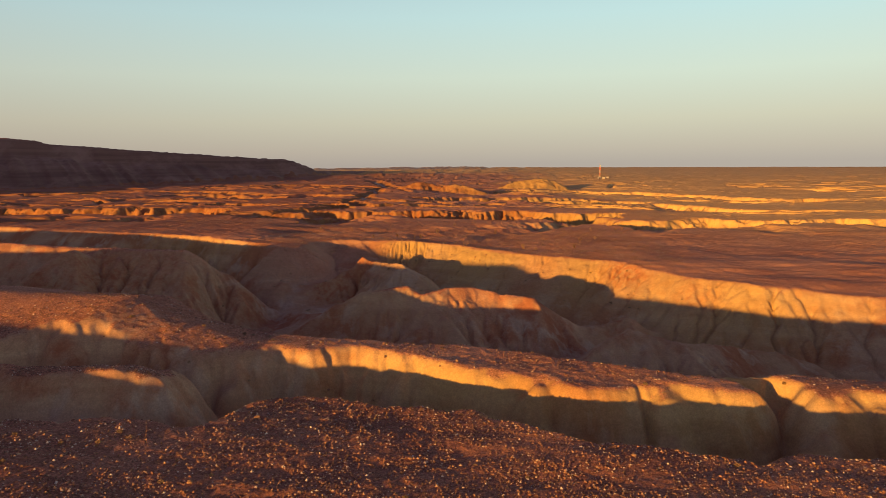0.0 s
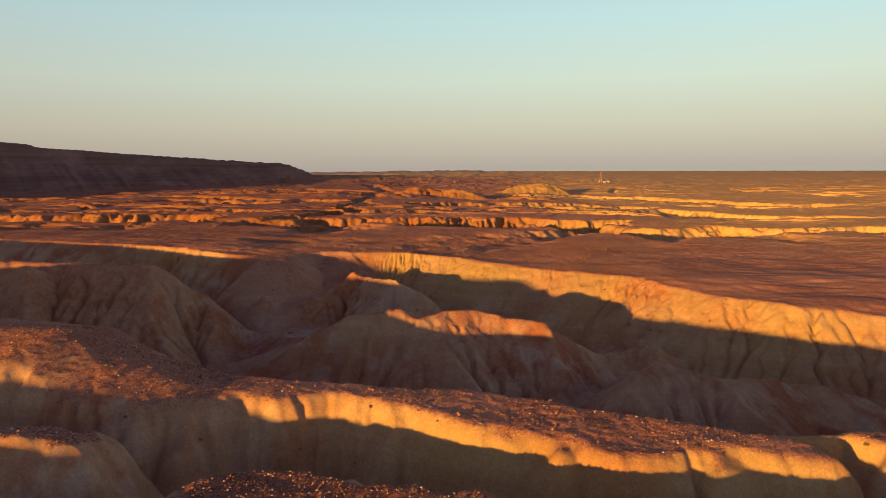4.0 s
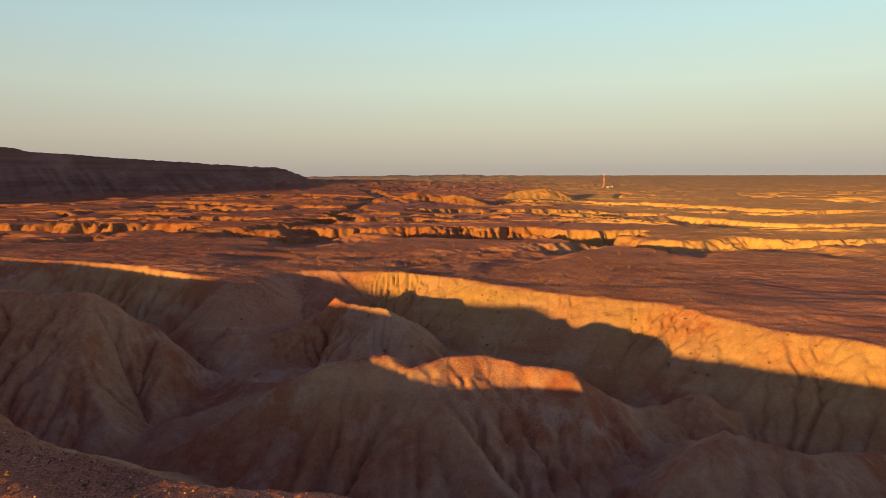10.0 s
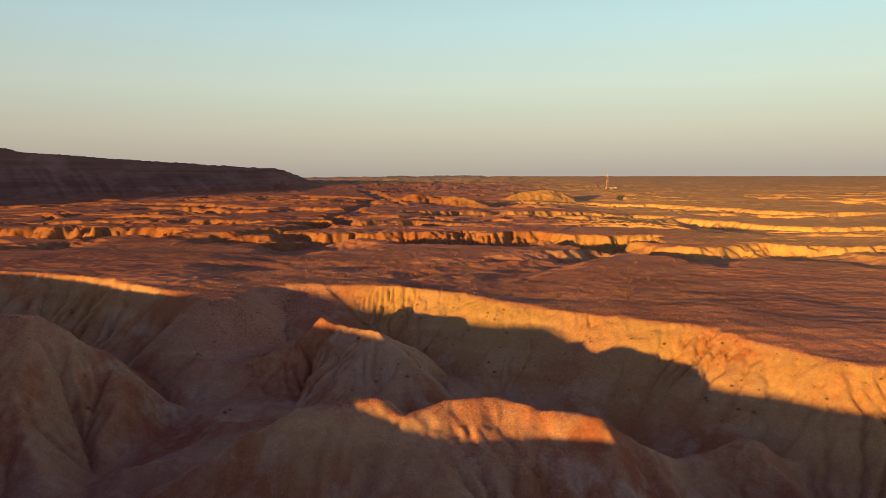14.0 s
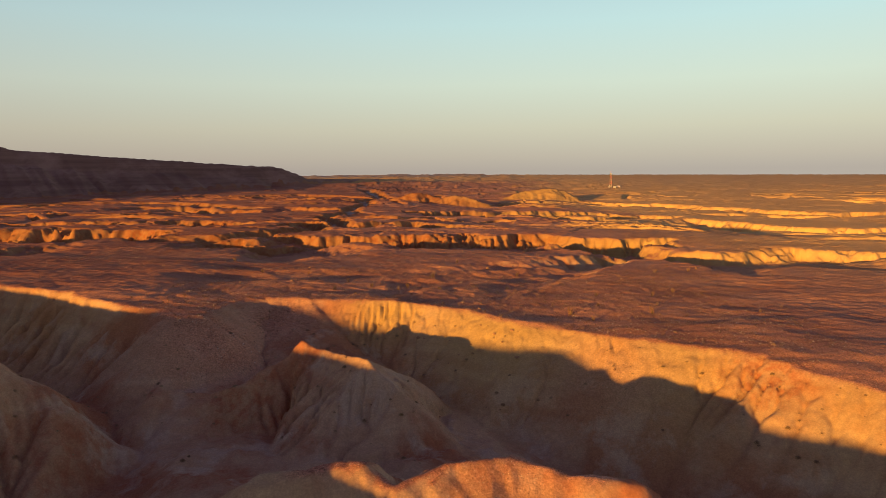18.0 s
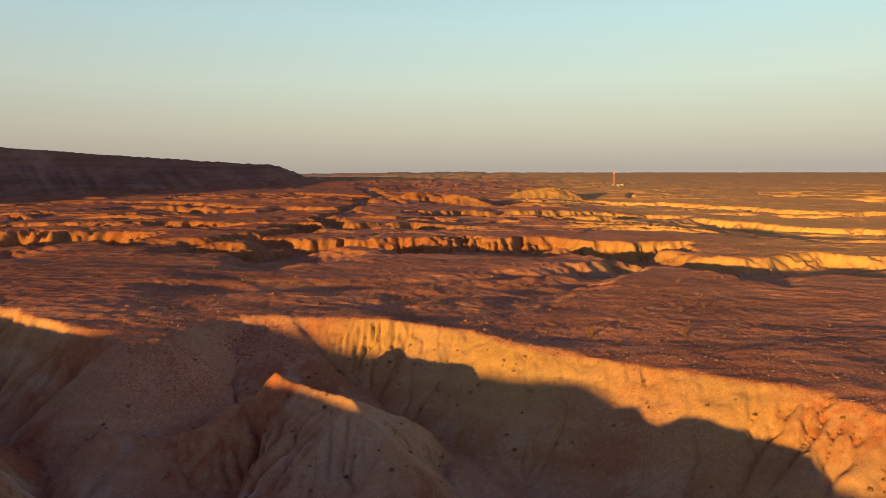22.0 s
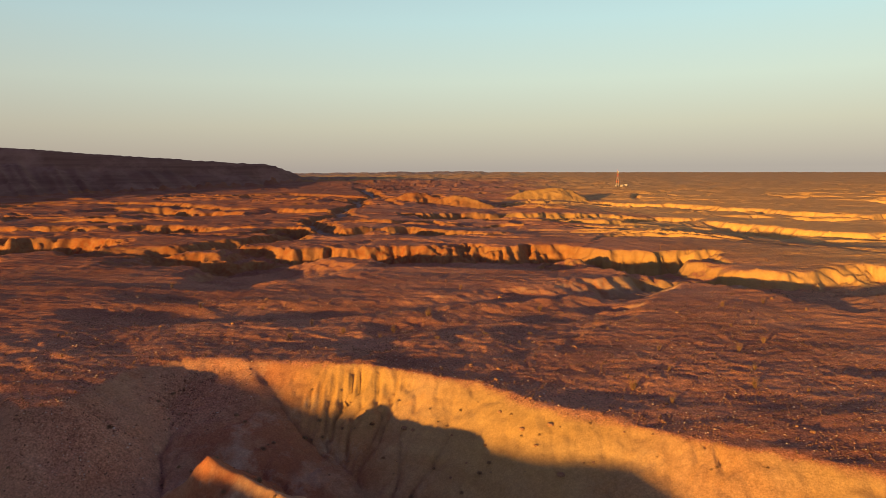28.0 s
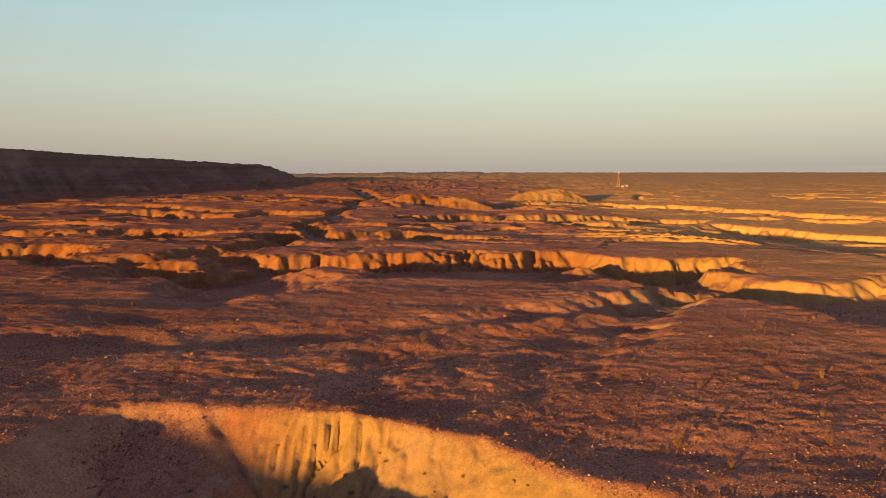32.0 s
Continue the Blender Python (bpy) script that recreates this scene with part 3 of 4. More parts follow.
def height(x, y):
    """The land's height, crust, pale bed and hills after the rain."""
    z, crust, bed, owner = (np.zeros_like(x) for _ in range(4))
    open_land = np.ones(x.shape, bool)
    for x0, x1, y0, y1, *_, soft in GRIDS:
        open_land &= ~((x > x0 + soft) & (x < x1 - soft) & (y > y0 + soft) & (y < y1 - soft))
    z[open_land], crust[open_land], bed[open_land], owner[open_land] = base(x[open_land], y[open_land])
    for x0, x1, y0, y1, cell, rounds, power, spread, rough, size, soft in GRIDS:
        gx, gy = np.meshgrid(np.arange(x0, x1, cell), np.arange(y0, y1, cell))
        g, gcrust, gbed, who = base(gx, gy)
        steep = step(0.06, 0.35, np.hypot(*np.gradient(g, cell)))
        hard = power * (0.45 + 0.5 * fbm(gx / 22, gy / 22, 2, 157) + 1.6 * spots(gx, gy, CUT) + 0.22 * ((who > 0) & (who < 5))).clip(0.12, 4) * (0.2 + 0.8 * steep)
        seams = 1 if y0 > 300 else 0.5 + 1.6 * spots(gx, gy, CUT).clip(0, 1) + 0.35 * ((who > 0) & (who < 5))
        g = g + rough * seams * (0.2 + 0.8 * steep) * fbm(gx / size, gy / size, 4, 151, 0.55)
        g = g + (0.6 if y0 < 300 else 0) * steep * ((who > 0) & (who < 5)) * fbm(gx / 13, gy / 13, 2, 173)
        g = rained(g, cell, rounds, hard, spread)
        m = (x > x0) & (x < x1) & (y > y0) & (y < y1)
        xs, ys = x[m], y[m]
        edge = np.minimum(np.minimum(xs - x0, x1 - xs), np.minimum(ys - y0, y1 - ys))
        k = step(0, soft, edge)
        z[m] = z[m] + k * (sampled(g, xs, ys, x0, y0, cell) - z[m])
        crust[m] = crust[m] + k * (sampled(gcrust, xs, ys, x0, y0, cell).clip(0, 1) - crust[m])
        bed[m] = bed[m] + k * (sampled(gbed, xs, ys, x0, y0, cell).clip(0, 1) - bed[m])
        at = who[np.rint((ys - y0) / cell).astype(int).clip(0, who.shape[0] - 1), np.rint((xs - x0) / cell).astype(int).clip(0, who.shape[1] - 1)]
        owner[m] = np.where(k > 0.5, at, owner[m])
    dist = step(325, 345, y) * (1 - step(1000, 1200, y))
    z = z + dist * 0.55 * (1 - crust) * np.abs(fbm(x / 3.2, y / 6.5, 3, 169, 0.6)) + dist * 0.10 * fbm(x / 4, y / 4, 3, 171)
    near = step(420, 250, y)
    rough = step(225, 245, y) * (1 - step(380, 460, y)) + 0.9 * step(125, 105, y) * step(40, 56, y)
    z = z + crust * rough * (0.06 * fbm(x / 2.4, y / 2.0, 2, 183) * (1 + fbm(x / 22, y / 16, 2, 193)) + 0.06 * np.abs(vnoise(x / 0.9, y / 0.9, 185)))
    z = z + crust * step(380, 480, y) * (1 - step(900, 1200, y)) * (0.12 * fbm(x / 4.2, y / 3.6, 2, 187) + 0.25 * step(560, 760, y) * vnoise(x / 7, y / 7, 189))
    z = z + 1.5 * step(1000, 1500, y) * fbm(x / 32, y / 110, 2, 191)
    slope = near * (1 - crust) * step(90, 108, y)
    z = z - slope * (0.30 * np.abs(fbm(x / 3.4, y / 3.4, 3, 175, 0.55)) + 0.12 * np.abs(vnoise(x / 0.9, y / 1.3, 177)))
    z = z + near * (0.05 * fbm(x / 1.1, y / 1.1, 3, 163) + (0.10 + 0.14 * step(225, 255, y)) * np.abs(vnoise(x / 2.3, y / 1.7, 167)))
    return z, crust, bed, owner


SHEET = {}


def land():
    rows = list(np.arange(-700, -40, 60.0)) + list(np.arange(-40, 50, 4.0)) + list(np.arange(50, 112, 0.32)) + list(np.arange(112, 300, 0.42))
    for y0, y1, gap in ((300, 335, 0.5), (335, 560, 0.6), (560, 700, 0.95), (700, 1000, 1.6)):
        rows += list(np.arange(y0, y1, gap))
    gap, at = 1.6, 1000.0
    while at < 4900:
        rows.append(at)
        at += gap
        gap *= 1.03
    rows = np.array(rows)
    u = np.linspace(-1, 1, 690)
    u = np.sign(u) * (0.55 * np.abs(u) + 0.45 * np.abs(u) ** 2.3)
    outer = np.array([1.06, 1.2, 1.5, 2.2, 3.6, 6.0])
    u = np.concatenate([-outer[::-1], u, outer])
    half = 0.72 * (np.maximum(rows, 40) + 25) + 15
    x = np.clip(u[None, :] * half[:, None], -4900, 4900)
    y = np.repeat(rows[:, None], len(u), 1)
    z, crust, bed, owner = height(x, y)
    nr, nc = x.shape
    co = np.stack([x, y, z], -1).reshape(-1, 3).astype(np.float32)
    i = np.arange(nr * nc).reshape(nr, nc)
    quads = np.stack([i[:-1, :-1], i[:-1, 1:], i[1:, 1:], i[1:, :-1]], -1).reshape(-1, 4).astype(np.int32)
    me = bpy.data.meshes.new("ground")
    me.vertices.add(len(co))
    me.vertices.foreach_set("co", co.ravel())
    me.loops.add(quads.size)
    me.loops.foreach_set("vertex_index", quads.ravel())
    me.polygons.add(len(quads))
    me.polygons.foreach_set("loop_start", np.arange(0, quads.size, 4, dtype=np.int32))
    me.polygons.foreach_set("use_smooth", np.ones(len(quads), bool))
    me.update(calc_edges=True)
    gz, gx = np.gradient(z, axis=0) / np.gradient(y, axis=0), np.gradient(z, axis=1) / np.maximum(np.gradient(x, axis=1), 1e-3)
    crust = crust * (1 - 0.85 * step(0.35, 0.75, np.hypot(gz, gx)))
    crust = np.maximum(crust, spots(x, y, PEBBLY))
    sand_haze = step(-10, 190, x - 0.05 * y + 60 * fbm(x / 120, y / 120, 2, 137)) * step(215, 400, y) * 0.85
    # distance haze put into the ground colour as a paler tint
    sand_haze = np.maximum(sand_haze, 0.8 * step(1300, 2600, y))
    # farther off the bed's grey is painted on for haze too
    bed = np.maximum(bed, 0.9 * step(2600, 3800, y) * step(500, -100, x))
    # grit is toned darker on the left of the plain beyond the canyon
    darker_grit = step(-20, -110, x + 30 * fbm(x / 60, y / 40, 3, 139)) * step(235, 300, y)
    beyond = step(325, 370, y)
    east = step(-60, 90, x - 0.02 * y + 40 * fbm(x / 90, y / 90, 2, 141))
    rust = np.maximum(spots(x, y, RUST), beyond * (1 - east) * (0.62 + 0.5 * fbm(x / 45, y / 45, 2, 143)).clip(0, 1))
    ochre = np.maximum(spots(x, y, OCHRE), beyond * (0.35 + 0.6 * east))
    # the near flat and the slope on its left are toned down as well
    darker_grit = np.maximum(darker_grit, np.maximum(0.95 * step(100, 86, y), 0.7 * step(-15, -45, x) * step(140, 120, y)))
    for name, v in (("darker_grit", darker_grit), ("gravel", crust), ("bed", bed), ("sand_haze", sand_haze), ("rust", rust), ("ochre", ochre), ("siltstone", beyond * (1 - 0.45 * east))):
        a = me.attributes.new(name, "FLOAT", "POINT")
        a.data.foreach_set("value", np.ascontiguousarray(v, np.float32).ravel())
    SHEET.update(rows=rows, u=u, half=half, z=z, crust=crust)
    me.materials.append(GROUND)
    SHEET["mesh"] = me
    SHEET["owner"] = owner
    ob = new("ground", me)
    return tagged(ob, "eroded red and yellow clay badlands with gravel-strewn flats", "ground", kind="structure")


ground = land()


def lookup(key, x, y):
    """A value of the sheet at places on it."""
    rows, u, half, g = SHEET["rows"], SHEET["u"], SHEET["half"], SHEET[key]
    x, y = np.asarray(x, float), np.asarray(y, float)
    r = np.clip(np.searchsorted(rows, y) - 1, 0, len(rows) - 2)
    fr = (y - rows[r]) / (rows[r + 1] - rows[r])
    s = x / (half[r] + fr * (half[r + 1] - half[r]))
    c = np.clip(np.searchsorted(u, s) - 1, 0, len(u) - 2)
    fc = (s - u[c]) / (u[c + 1] - u[c])
    return (g[r, c] * (1 - fc) + g[r, c + 1] * fc) * (1 - fr) + (g[r + 1, c] * (1 - fc) + g[r + 1, c + 1] * fc) * fr


def ground_z(x, y):
    return float(lookup("z", [x], [y])[0])


# ---- things ----
def part(name, bm, mat, parent=None, label=""):
    me = bpy.data.meshes.new(name)
    bm.to_mesh(me)
    bm.free()
    me.materials.append(mat)
    ob = new(name, me)
    ob.parent = parent
    if label:
        ob["label"] = label
    return ob


def plain_material(name, lo, hi, scale=2.0, rough=0.9, metal=0.0, island=False):
    m, n, l, b = material(name)
    pos = n.new("ShaderNodeTexCoord").outputs["Object"]
    f = noise_tex(n, l, pos, scale, 5, 0.6)
    c = mixed(n, l, ramp(n, l, f, 0.3, 0.7), lo, hi)
    rnd = n.new("ShaderNodeNewGeometry").outputs["Random Per Island"] if island else n.new("ShaderNodeObjectInfo").outputs["Random"]
    c = mixed(n, l, 0.6, c, mixed(n, l, rnd, (0.65, 0.62, 0.6), (1.3, 1.28, 1.25)), "MULTIPLY")
    l.new(c, b.inputs["Base Color"])
    b.inputs["Roughness"].default_value, b.inputs["Metallic"].default_value = rough, metal
    b.inputs["Specular IOR Level"].default_value = 0.2
    return m


def stone_material():
    m, n, l, b = material("loose_stones")
    rnd = n.new("ShaderNodeNewGeometry").outputs["Random Per Island"]
    r = n.new("ShaderNodeValToRGB")
    stops = [(0.0, (0.15, 0.075, 0.05)), (0.45, (0.27, 0.13, 0.08)), (0.72, (0.38, 0.20, 0.12)), (0.90, (0.48, 0.31, 0.21)), (1.0, (0.68, 0.57, 0.47))]
    while len(r.color_ramp.elements) < len(stops):
        r.color_ramp.elements.new(0.5)
    for e, (at, c) in zip(r.color_ramp.elements, stops):
        e.position, e.color = at, (*c, 1)
    l.new(rnd, r.inputs[0])
    l.new(r.outputs[0], b.inputs["Base Color"])
    b.inputs["Roughness"].default_value = 0.9
    return m


STONE = stone_material()
ROCK = plain_material("rock", (0.22, 0.11, 0.07), (0.40, 0.25, 0.15), 3.0)
DRY = plain_material("dry_stems", (0.18, 0.115, 0.075), (0.28, 0.18, 0.115), 4.0)
DARKLEAF = plain_material("dusty_foliage", (0.25, 0.165, 0.09), (0.36, 0.245, 0.14), 6.0)
RED = plain_material("red_paint", (0.50, 0.08, 0.04), (0.58, 0.11, 0.06), 0.4, 0.5)
WHITE = plain_material("white_paint", (0.42, 0.40, 0.38), (0.52, 0.50, 0.48), 0.4, 0.5)
GREY = plain_material("galvanised_steel", (0.42, 0.42, 0.42), (0.55, 0.55, 0.54), 1.0, 0.45, 0.7)

rng = np.random.default_rng(7)


def gravel(name, boxes, label):
    """Loose stones strewn over the flats: x0, x1, y0, y1, how many, usual radius."""
    octa = np.array([(1, 0, 0), (-1, 0, 0), (0, 1, 0), (0, -1, 0), (0, 0, 1), (0, 0, -1)], float)
    tri = np.array([(0, 2, 4), (2, 1, 4), (1, 3, 4), (3, 0, 4), (2, 0, 5), (1, 2, 5), (3, 1, 5), (0, 3, 5)])
    vs, fs, count = [], [], 0
    for x0, x1, y0, y1, number, size in boxes:
        x, y = rng.uniform(x0, x1, number * 3), rng.uniform(y0, y1, number * 3)
        keep = (lookup("crust", x, y) > 0.3 + 0.4 * rng.random(len(x))) & (rng.random(len(x)) < 0.55 + 0.6 * fbm(x / 9, y / 7, 3, 211))
        x, y = x[keep][:number], y[keep][:number]
        n = len(x)
        r = size * np.exp(0.5 * rng.standard_normal(n)).clip(0.4, 2.2)
        z = lookup("z", x, y) + 0.25 * r
        v = octa[None] * (r[:, None, None] * rng.uniform(0.6, 1.25, (n, 6, 1)))
        v[:, :, 2] *= 0.7
        turn = rng.uniform(0, 6.28, n)
        c, s = np.cos(turn)[:, None], np.sin(turn)[:, None]
        v = np.stack([v[..., 0] * c - v[..., 1] * s + x[:, None], v[..., 0] * s + v[..., 1] * c + y[:, None], v[..., 2] + z[:, None]], -1)
        vs.append(v.reshape(-1, 3))
        fs.append((tri[None] + (count + 6 * np.arange(n))[:, None, None]).reshape(-1, 3))
        count += 6 * n
    me = bpy.data.meshes.new(name)
    me.from_pydata(np.concatenate(vs).tolist(), [], np.concatenate(fs).tolist())
    me.materials.append(STONE)
    return tagged(new(name, me), label, "stones", kind="stuff")


gravel("gravel", [(-60, 60, 52, 92, 24000, 0.095), (-75, 65, 88, 122, 9000, 0.09)], "loose red-brown and pale stones strewn over the near flat")
gravel("gravel", [(-70, 75, 205, 300, 24000, 0.085), (-130, 140, 290, 420, 9000, 0.09)], "loose dark and pale stones strewn over the plain beyond the canyon")
gravel("gravel", [(-40, 25, 150, 178, 2500, 0.06), (-60, 60, 200, 250, 2500, 0.10), (-110, -60, 180, 200, 1500, 0.1)], "small stones on the canyon's crests and ledges")


def scrub(boxes):
    """Small dry tufts between the stones, too many to count."""
    vs, fs, count = [], [], 0
    for x0, x1, y0, y1, number, size in boxes:
        x, y = rng.uniform(x0, x1, number * 2), rng.uniform(y0, y1, number * 2)
        keep = (lookup("crust", x, y) > 0.6) & (rng.random(len(x)) < 0.5 + 0.8 * fbm(x / 16, y / 11, 3, 227))
        x, y = x[keep][:number], y[keep][:number]
        z = lookup("z", x, y)
        for px, py, pz in zip(x, y, z):
            h = size * rng.uniform(0.5, 1.3)
            for _ in range(5):
                a, r = rng.uniform(0, 6.283), h * rng.uniform(0.3, 0.8)
                dx, dy = math.cos(a), math.sin(a)
                vs += [(px - 0.07 * dy, py + 0.07 * dx, pz - 0.03), (px + 0.07 * dy, py - 0.07 * dx, pz - 0.03), (px + r * dx, py + r * dy, pz + h)]
                fs.append((count, count + 1, count + 2))
                count += 3
    me = bpy.data.meshes.new("scrub")
    me.from_pydata(vs, [], fs)
    me.materials.append(TUFT)
    return tagged(new("scrub", me), "small dry brown tufts scattered over the gravel flats", "scrub", kind="stuff")


TUFT = plain_material("dry_tufts", (0.14, 0.085, 0.05), (0.26, 0.16, 0.10), 3.0, island=True)
scrub([(-75, 80, 215, 300, 5200, 0.24), (-130, 140, 300, 420, 5200, 0.30), (-55, 55, 52, 90, 1200, 0.2), (-70, 60, 98, 122, 900, 0.2)])


def boulder_mesh(seed):
    bm = bmesh.new()
    bmesh.ops.create_icosphere(bm, subdivisions=2, radius=1)
    for v in bm.verts:
        k = 1 + 0.35 * noise.noise(v.co * 1.3 + Vector((seed * 7.1, 0, 0))) + 0.12 * noise.noise(v.co * 3.1 + Vector((0, seed * 3.3, 0)))
        v.co *= k
        v.co.z *= 0.65
    me = bpy.data.meshes.new("boulder")
    bm.to_mesh(me)
    bm.free()
    me.materials.append(ROCK)
    return me


BOULDERS = [boulder_mesh(k) for k in range(5)]
BOULDER_FIELDS = [(-55, 55, 60, 90, 22), (-40, 60, 100, 118, 16), (-60, 70, 212, 300, 50), (-100, 110, 300, 380, 24), (-20, 30, 208, 240, 24)]
for x0, x1, y0, y1, number in BOULDER_FIELDS:
    for k in range(number):
        x, y = rng.uniform(x0, x1), rng.uniform(y0, y1)
        r = 0.22 * math.exp(0.35 * rng.standard_normal())
        ob = new("boulder", BOULDERS[k % 5])
        ob.matrix_world = pose(x, y, ground_z(x, y) + 0.3 * r, 0, 0, rng.uniform(0, 360)) @ Matrix.Diagonal((r, r * rng.uniform(0.7, 1.2), r, 1))
        tagged(ob, "weathered red-brown boulder half sunk in the gravel", "boulder", "boulders on the flats")


def blades(count, height, spread, base, thick, seed, lean=1.0):
    """Upright stems that fan out from one root."""
    rnd = random.Random(seed)
    bm = bmesh.new()
    for _ in range(count):
        a, r = rnd.uniform(0, 6.283), spread * math.sqrt(rnd.random()) * lean
        h = height * rnd.uniform(0.55, 1.0)
        bx, by = base * math.cos(a) * rnd.random(), base * math.sin(a) * rnd.random()
        mid = Vector((bx + 0.4 * r * math.cos(a), by + 0.4 * r * math.sin(a), 0.55 * h))
        top = Vector((bx + r * math.cos(a), by + r * math.sin(a), h))
        for side in (Vector((thick, 0, 0)), Vector((0, thick, 0))):
            v = [bm.verts.new(p) for p in (Vector((bx, by, -0.1)) - side, Vector((bx, by, -0.1)) + side, mid + side * 0.8, mid - side * 0.8, top)]
            bm.faces.new((v[0], v[1], v[2], v[3]))
            bm.faces.new((v[3], v[2], v[4]))
    return bm


def dome(count, radius, height, leaf, seed):
    """A low crown of many small leaves."""
    rnd = random.Random(seed)
    bm = bmesh.new()
    for _ in range(count):
        d = Vector((rnd.gauss(0, 1), rnd.gauss(0, 1), abs(rnd.gauss(0, 1)))).normalized() * rnd.uniform(0.45, 1.0) ** 0.6
        p = Vector((d.x * radius, d.y * radius, d.z * height)) * (1 + 0.25 * noise.noise(d * 2 + Vector((seed, 0, 0))))
        a = Vector((rnd.uniform(-1, 1), rnd.uniform(-1, 1), rnd.uniform(-1, 1))).normalized() * leaf
        b = a.cross(Vector((rnd.uniform(-1, 1), rnd.uniform(-1, 1), 1))).normalized() * leaf * 0.6
        bm.faces.new([bm.verts.new(p + q) for q in (-a, b, a, -b)])
    return bm


def vase_shrub(seed):
    root = new("shrub")
    part("stem", blades(34, 2.0, 0.7, 0.10, 0.011, seed), DRY, root)
    part("twig", blades(44, 1.5, 0.9, 0.15, 0.008, seed + 50), DRY, root)
    return tagged(root, "tall dry vase-shaped desert shrub with pale bare stems", "shrub", "shrubs on the plain")


def cushion_shrub(seed):
    root = new("bush")
    part("stem", blades(14, 0.35, 0.35, 0.05, 0.02, seed), DRY, root)
    part("foliage", dome(260, 0.5, 0.45, 0.07, seed + 9), DARKLEAF, root)
    return tagged(root, "low dark cushion bush rooted in bare clay", "bush", "bushes on the slopes")


def planted(kind, x, y, size):
    return copy_thing(kind, pose(x, y, ground_z(x, y) - 0.03, 0, 0, rng.uniform(0, 360)) @ Matrix.Scale(size, 4))


VASES = [vase_shrub(k) for k in range(3)]
CUSHIONS = [cushion_shrub(k) for k in range(3)]
for k, ob in enumerate(VASES + CUSHIONS):
    x, y = -30 + 9 * k, 266 + 5 * (k % 3)
    ob.matrix_world = pose(x, y, ground_z(x, y) - 0.03)

TALL = [(26.2, 242, 1.25), (44.5, 243, 1.25), (30, 236, 0.9), (-5.4, 287, 1.3), (-28, 276, 0.9), (-14, 270, 0.85), (-55, 290, 1.0), (50, 262, 1.1), (57, 268, 1.0),
        (36, 262, 0.8), (20, 300, 1.1), (62, 300, 1.1), (74, 306, 1.0), (-70, 312, 1.0), (2, 320, 1.0), (34, 250, 0.7), (48, 251, 0.7), (12, 268, 0.6), (-42, 292, 0.8)]
for k, (x, y, size) in enumerate(TALL):
    planted(VASES[k % 3], x, y, size)
made = 0
while made < 90:
    x, y = rng.uniform(-110, 130), rng.uniform(232, 430)
    if lookup("crust", [x], [y])[0] > 0.7 and fbm(np.array([x / 30]), np.array([y / 30]), 2, 223)[0] > -0.15:
        planted(VASES[made % 3], x, y, rng.uniform(0.25, 0.6))
        made += 1
made = 0
while made < 240:
    x, y = rng.uniform(-70, 85), rng.uniform(185, 262)
    z = ground_z(x, y)
    if -13 < z < -1.5 and lookup("crust", [x], [y])[0] < 0.8:
        planted(CUSHIONS[made % 3], x, y, 0.35 + 0.6 * rng.random() ** 2)
        made += 1
made = 0
while made < 70:
    x, y = rng.uniform(-60, 60), rng.uniform(56, 122)
    planted(CUSHIONS[made % 3], x, y, rng.uniform(0.35, 0.9))
    made += 1


# ---- hills that stand out of the land ----
def scree_material():
    """Dark scree in level bands, streaked by paler gully fans."""
    m, n, l, b = material("dark_scree")
    pos = n.new("ShaderNodeNewGeometry").outputs["Position"]
    bands = noise_tex(n, l, pos, 1.0, 5, 0.65, (0.004, 0.004, 0.16))
    fans = noise_tex(n, l, pos, 1.0, 6, 0.65, (0.02, 0.012, 0.012))
    c = mixed(n, l, ramp(n, l, bands, 0.38, 0.62), (0.225, 0.122, 0.088), (0.31, 0.175, 0.125))
    c = mixed(n, l, ramp(n, l, fans, 0.48, 0.72), c, (0.42, 0.25, 0.185))
    l.new(c, b.inputs["Base Color"])
    b.inputs["Roughness"].default_value, b.inputs["Specular IOR Level"].default_value = 0.95, 0.1
    return m


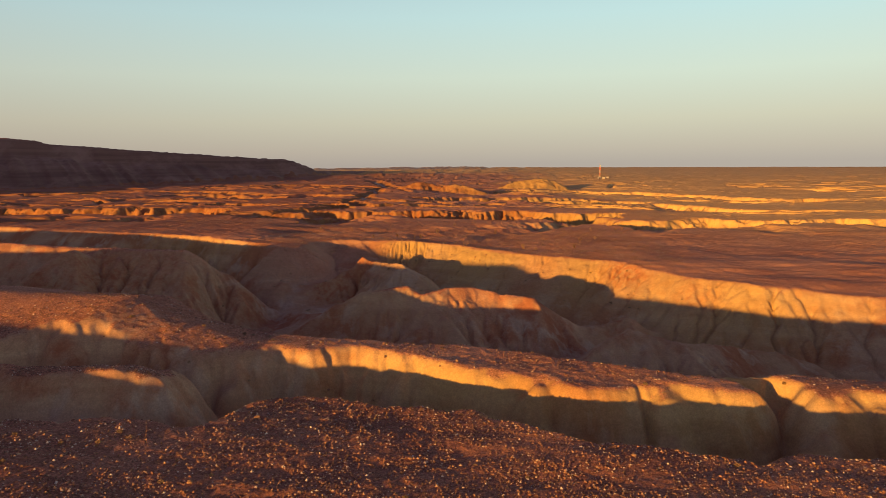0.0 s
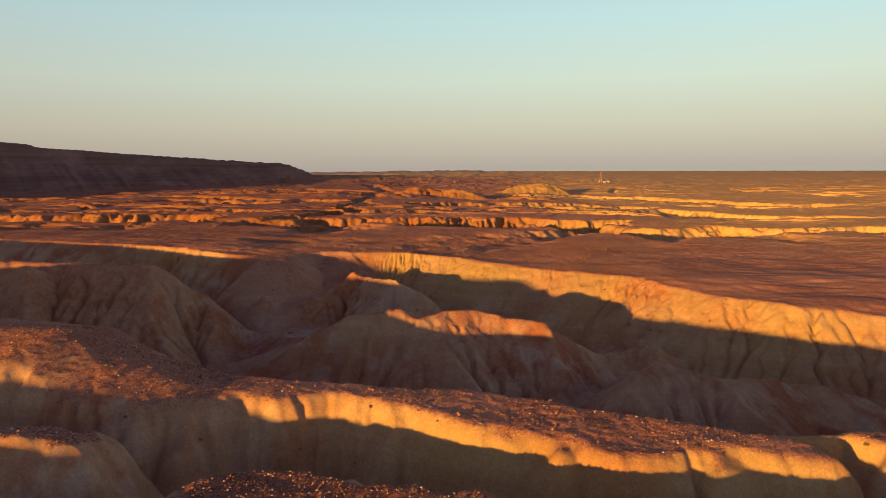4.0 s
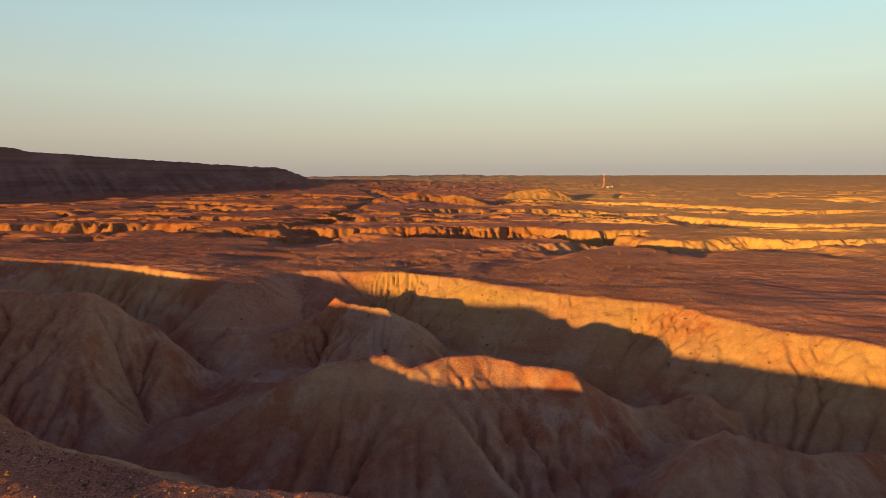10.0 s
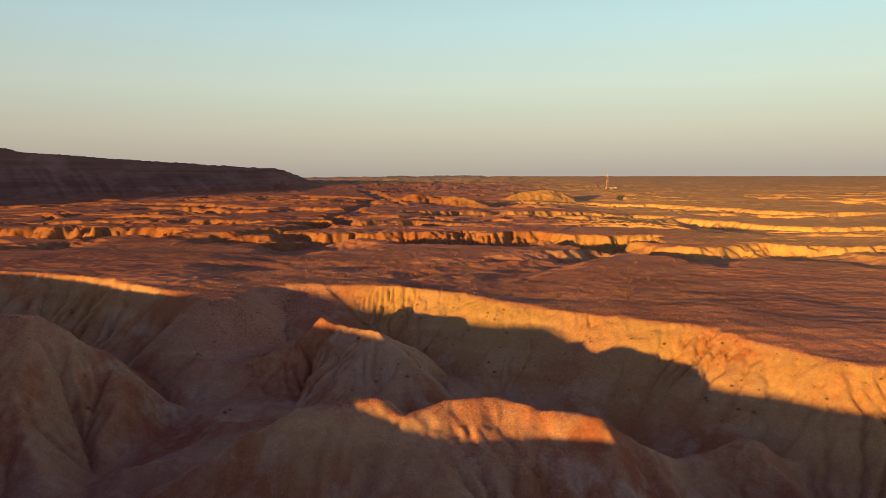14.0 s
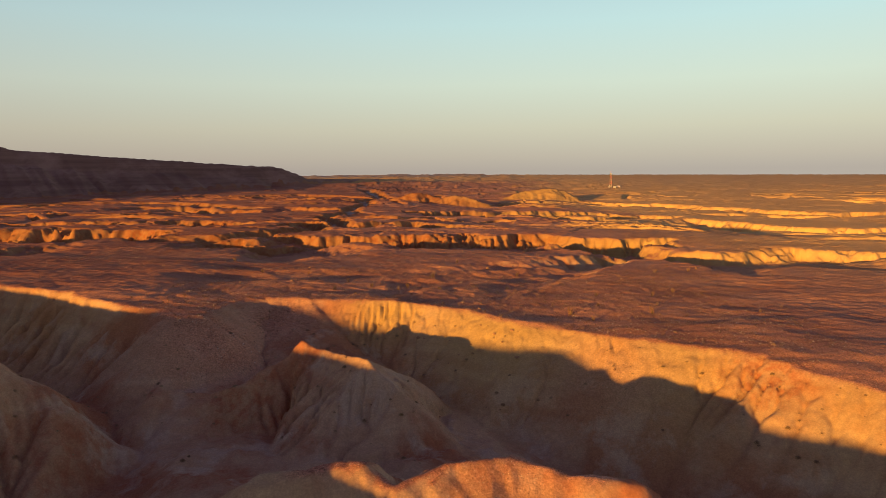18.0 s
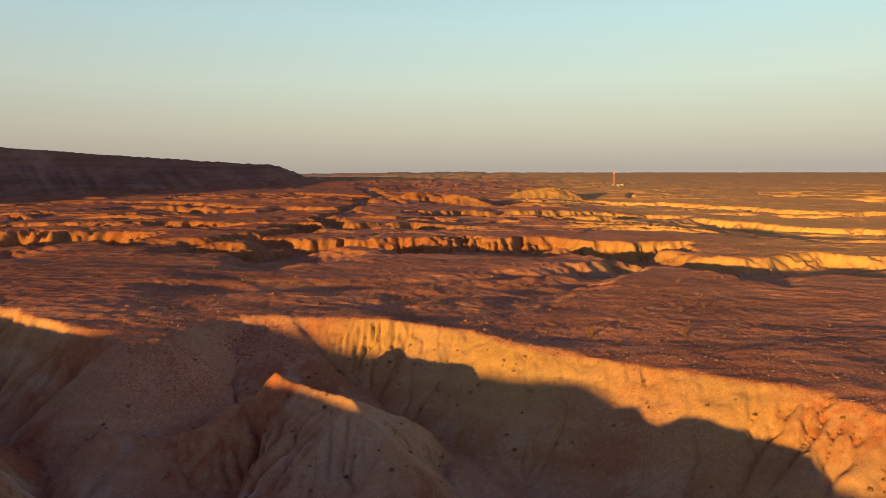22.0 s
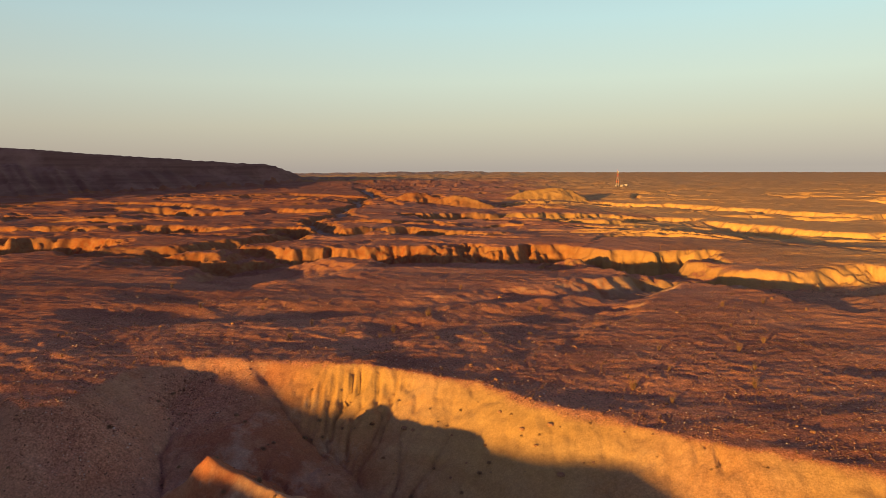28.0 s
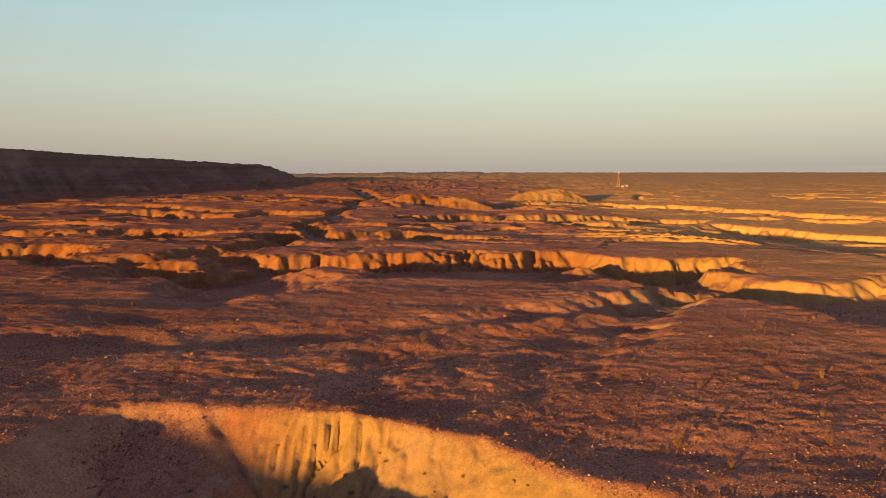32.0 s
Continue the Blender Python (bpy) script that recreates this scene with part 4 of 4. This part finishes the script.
def hill(name, number, label, category, mat=GROUND):
    """The part of the land that rises as one hill, as a body with a skirt let into the ground."""
    own, me0 = SHEET["owner"], SHEET["mesh"]
    nr, nc = own.shape
    mask = (own[:-1, :-1] == number) & (own[1:, :-1] == number) & (own[:-1, 1:] == number) & (own[1:, 1:] == number)
    co = np.empty(nr * nc * 3, np.float32)
    me0.vertices.foreach_get("co", co)
    co = co.reshape(nr, nc, 3)
    inner = np.zeros((nr, nc), int)
    for a, b in ((0, 0), (1, 0), (0, 1), (1, 1)):
        inner[a : nr - 1 + a, b : nc - 1 + b] += mask
    lift = np.where(inner == 4, 0.02, -0.35)
    used = inner > 0
    index = np.cumsum(used.ravel()).reshape(nr, nc) - 1
    v = co.copy()
    v[..., 2] += lift
    r, c = np.nonzero(mask)
    quads = np.stack([index[r, c], index[r, c + 1], index[r + 1, c + 1], index[r + 1, c]], -1).astype(np.int32)
    me = bpy.data.meshes.new(name)
    me.vertices.add(int(used.sum()))
    me.vertices.foreach_set("co", v[used].ravel())
    me.loops.add(quads.size)
    me.loops.foreach_set("vertex_index", quads.ravel())
    me.polygons.add(len(quads))
    me.polygons.foreach_set("loop_start", np.arange(0, quads.size, 4, dtype=np.int32))
    me.polygons.foreach_set("use_smooth", np.ones(len(quads), bool))
    me.update(calc_edges=True)
    for key in ("gravel", "bed", "sand_haze", "rust", "ochre", "darker_grit", "siltstone"):
        values = np.empty(nr * nc, np.float32)
        me0.attributes[key].data.foreach_get("value", values)
        me.attributes.new(key, "FLOAT", "POINT").data.foreach_set("value", values[used.ravel()])
    me.materials.append(mat)
    return tagged(new(name, me), label, category)


hill("ridge", 1, "rounded clay ridge with gullied sides rising from the canyon floor", "ridge")
hill("spur", 2, "low pointed clay spur on the canyon floor", "hill")
hill("butte", 3, "pointed clay butte with red and grey fluted sides", "butte")
hill("hill", 4, "broad eroded clay hill beside the dry stream bed", "hill")
hill("table_mountain", 5, "long dark flat-topped mountain on the horizon", "mountain", scree_material())


# ---- the mast ----
def bar(bm, a, b, r):
    a, b = Vector(a), Vector(b)
    d = (b - a).normalized()
    s = d.cross(Vector((0.3, 0.2, 0.9))).normalized() * r
    t = d.cross(s).normalized() * r
    ring = [[bm.verts.new(p + q) for q in (s, t, -s, -t)] for p in (a, b)]
    for k in range(4):
        bm.faces.new((ring[0][k], ring[0][(k + 1) % 4], ring[1][(k + 1) % 4], ring[1][k]))
    bm.faces.new(ring[0][::-1])
    bm.faces.new(ring[1])


def box(bm, x0, x1, y0, y1, z0, z1):
    v = [bm.verts.new((x, y, z)) for z in (z0, z1) for x, y in ((x0, y0), (x1, y0), (x1, y1), (x0, y1))]
    for f in ((0, 3, 2, 1), (4, 5, 6, 7), (0, 1, 5, 4), (1, 2, 6, 5), (2, 3, 7, 6), (3, 0, 4, 7)):
        bm.faces.new([v[k] for k in f])


MX, MY = 277, 1292
mast = new("radio_mast")
mast.matrix_world = pose(MX, MY, ground_z(MX, MY))
levels = [0, 5.5, 10.5, 15.5, 20.5, 25.0]
for k, (lo, hi) in enumerate(zip(levels[:-1], levels[1:])):
    bm = bmesh.new()
    w0, w1 = 1.7 - 1.2 * lo / 27, 1.7 - 1.2 * hi / 27
    low = [(sx * w0, sy * w0, lo) for sx, sy in ((-1, -1), (1, -1), (1, 1), (-1, 1))]
    top = [(sx * w1, sy * w1, hi) for sx, sy in ((-1, -1), (1, -1), (1, 1), (-1, 1))]
    for q in range(4):
        bar(bm, low[q], top[q], 0.10)
        bar(bm, low[q], top[(q + 1) % 4], 0.06)
        bar(bm, top[q], low[(q + 1) % 4], 0.06)
        bar(bm, top[q], top[(q + 1) % 4], 0.06)
    part("lattice_section", bm, RED if k % 2 else WHITE, mast, "red painted steel lattice" if k % 2 else "white painted steel lattice")
bm = bmesh.new()
bar(bm, (0, 0, 25), (0, 0, 29), 0.12)
part("antenna_rod", bm, RED, mast)
for k, (dx, dy) in enumerate(((0.9, -0.6), (-0.9, -0.6), (0, 1.0))):
    bm = bmesh.new()
    box(bm, dx - 0.3, dx + 0.3, dy - 0.2, dy + 0.2, 22.4, 24.8)
    part("panel_antenna", bm, WHITE, mast)
tagged(mast, "red and white steel lattice radio mast on the plain", "mast")


def cabin(x, y, w, d, h, mat, label):
    root = new("equipment_cabin")
    root.matrix_world = pose(x, y, ground_z(x, y) - 0.1, 0, 0, 8)
    bm = bmesh.new()
    box(bm, -w / 2, w / 2, -d / 2, d / 2, 0, h)
    part("body", bm, mat, root)
    bm = bmesh.new()
    box(bm, -w / 2 - 0.15, w / 2 + 0.15, -d / 2 - 0.15, d / 2 + 0.15, h, h + 0.2)
    part("roof", bm, GREY, root)
    bm = bmesh.new()
    box(bm, -0.45, 0.45, -d / 2 - 0.04, -d / 2, 0.1, 2.0)
    part("door", bm, GREY, root)
    return tagged(root, label, "cabin", "cabins by the mast")


cabin(MX + 6, MY - 4, 4, 3, 2.8, WHITE, "small white equipment cabin beside the mast")
cabin(MX + 14, MY + 3, 5, 3, 2.6, WHITE, "low white equipment cabin with a grey roof")
cabin(MX - 3.5, MY - 5, 2.4, 2, 2.2, WHITE, "white equipment cabin at the foot of the mast")
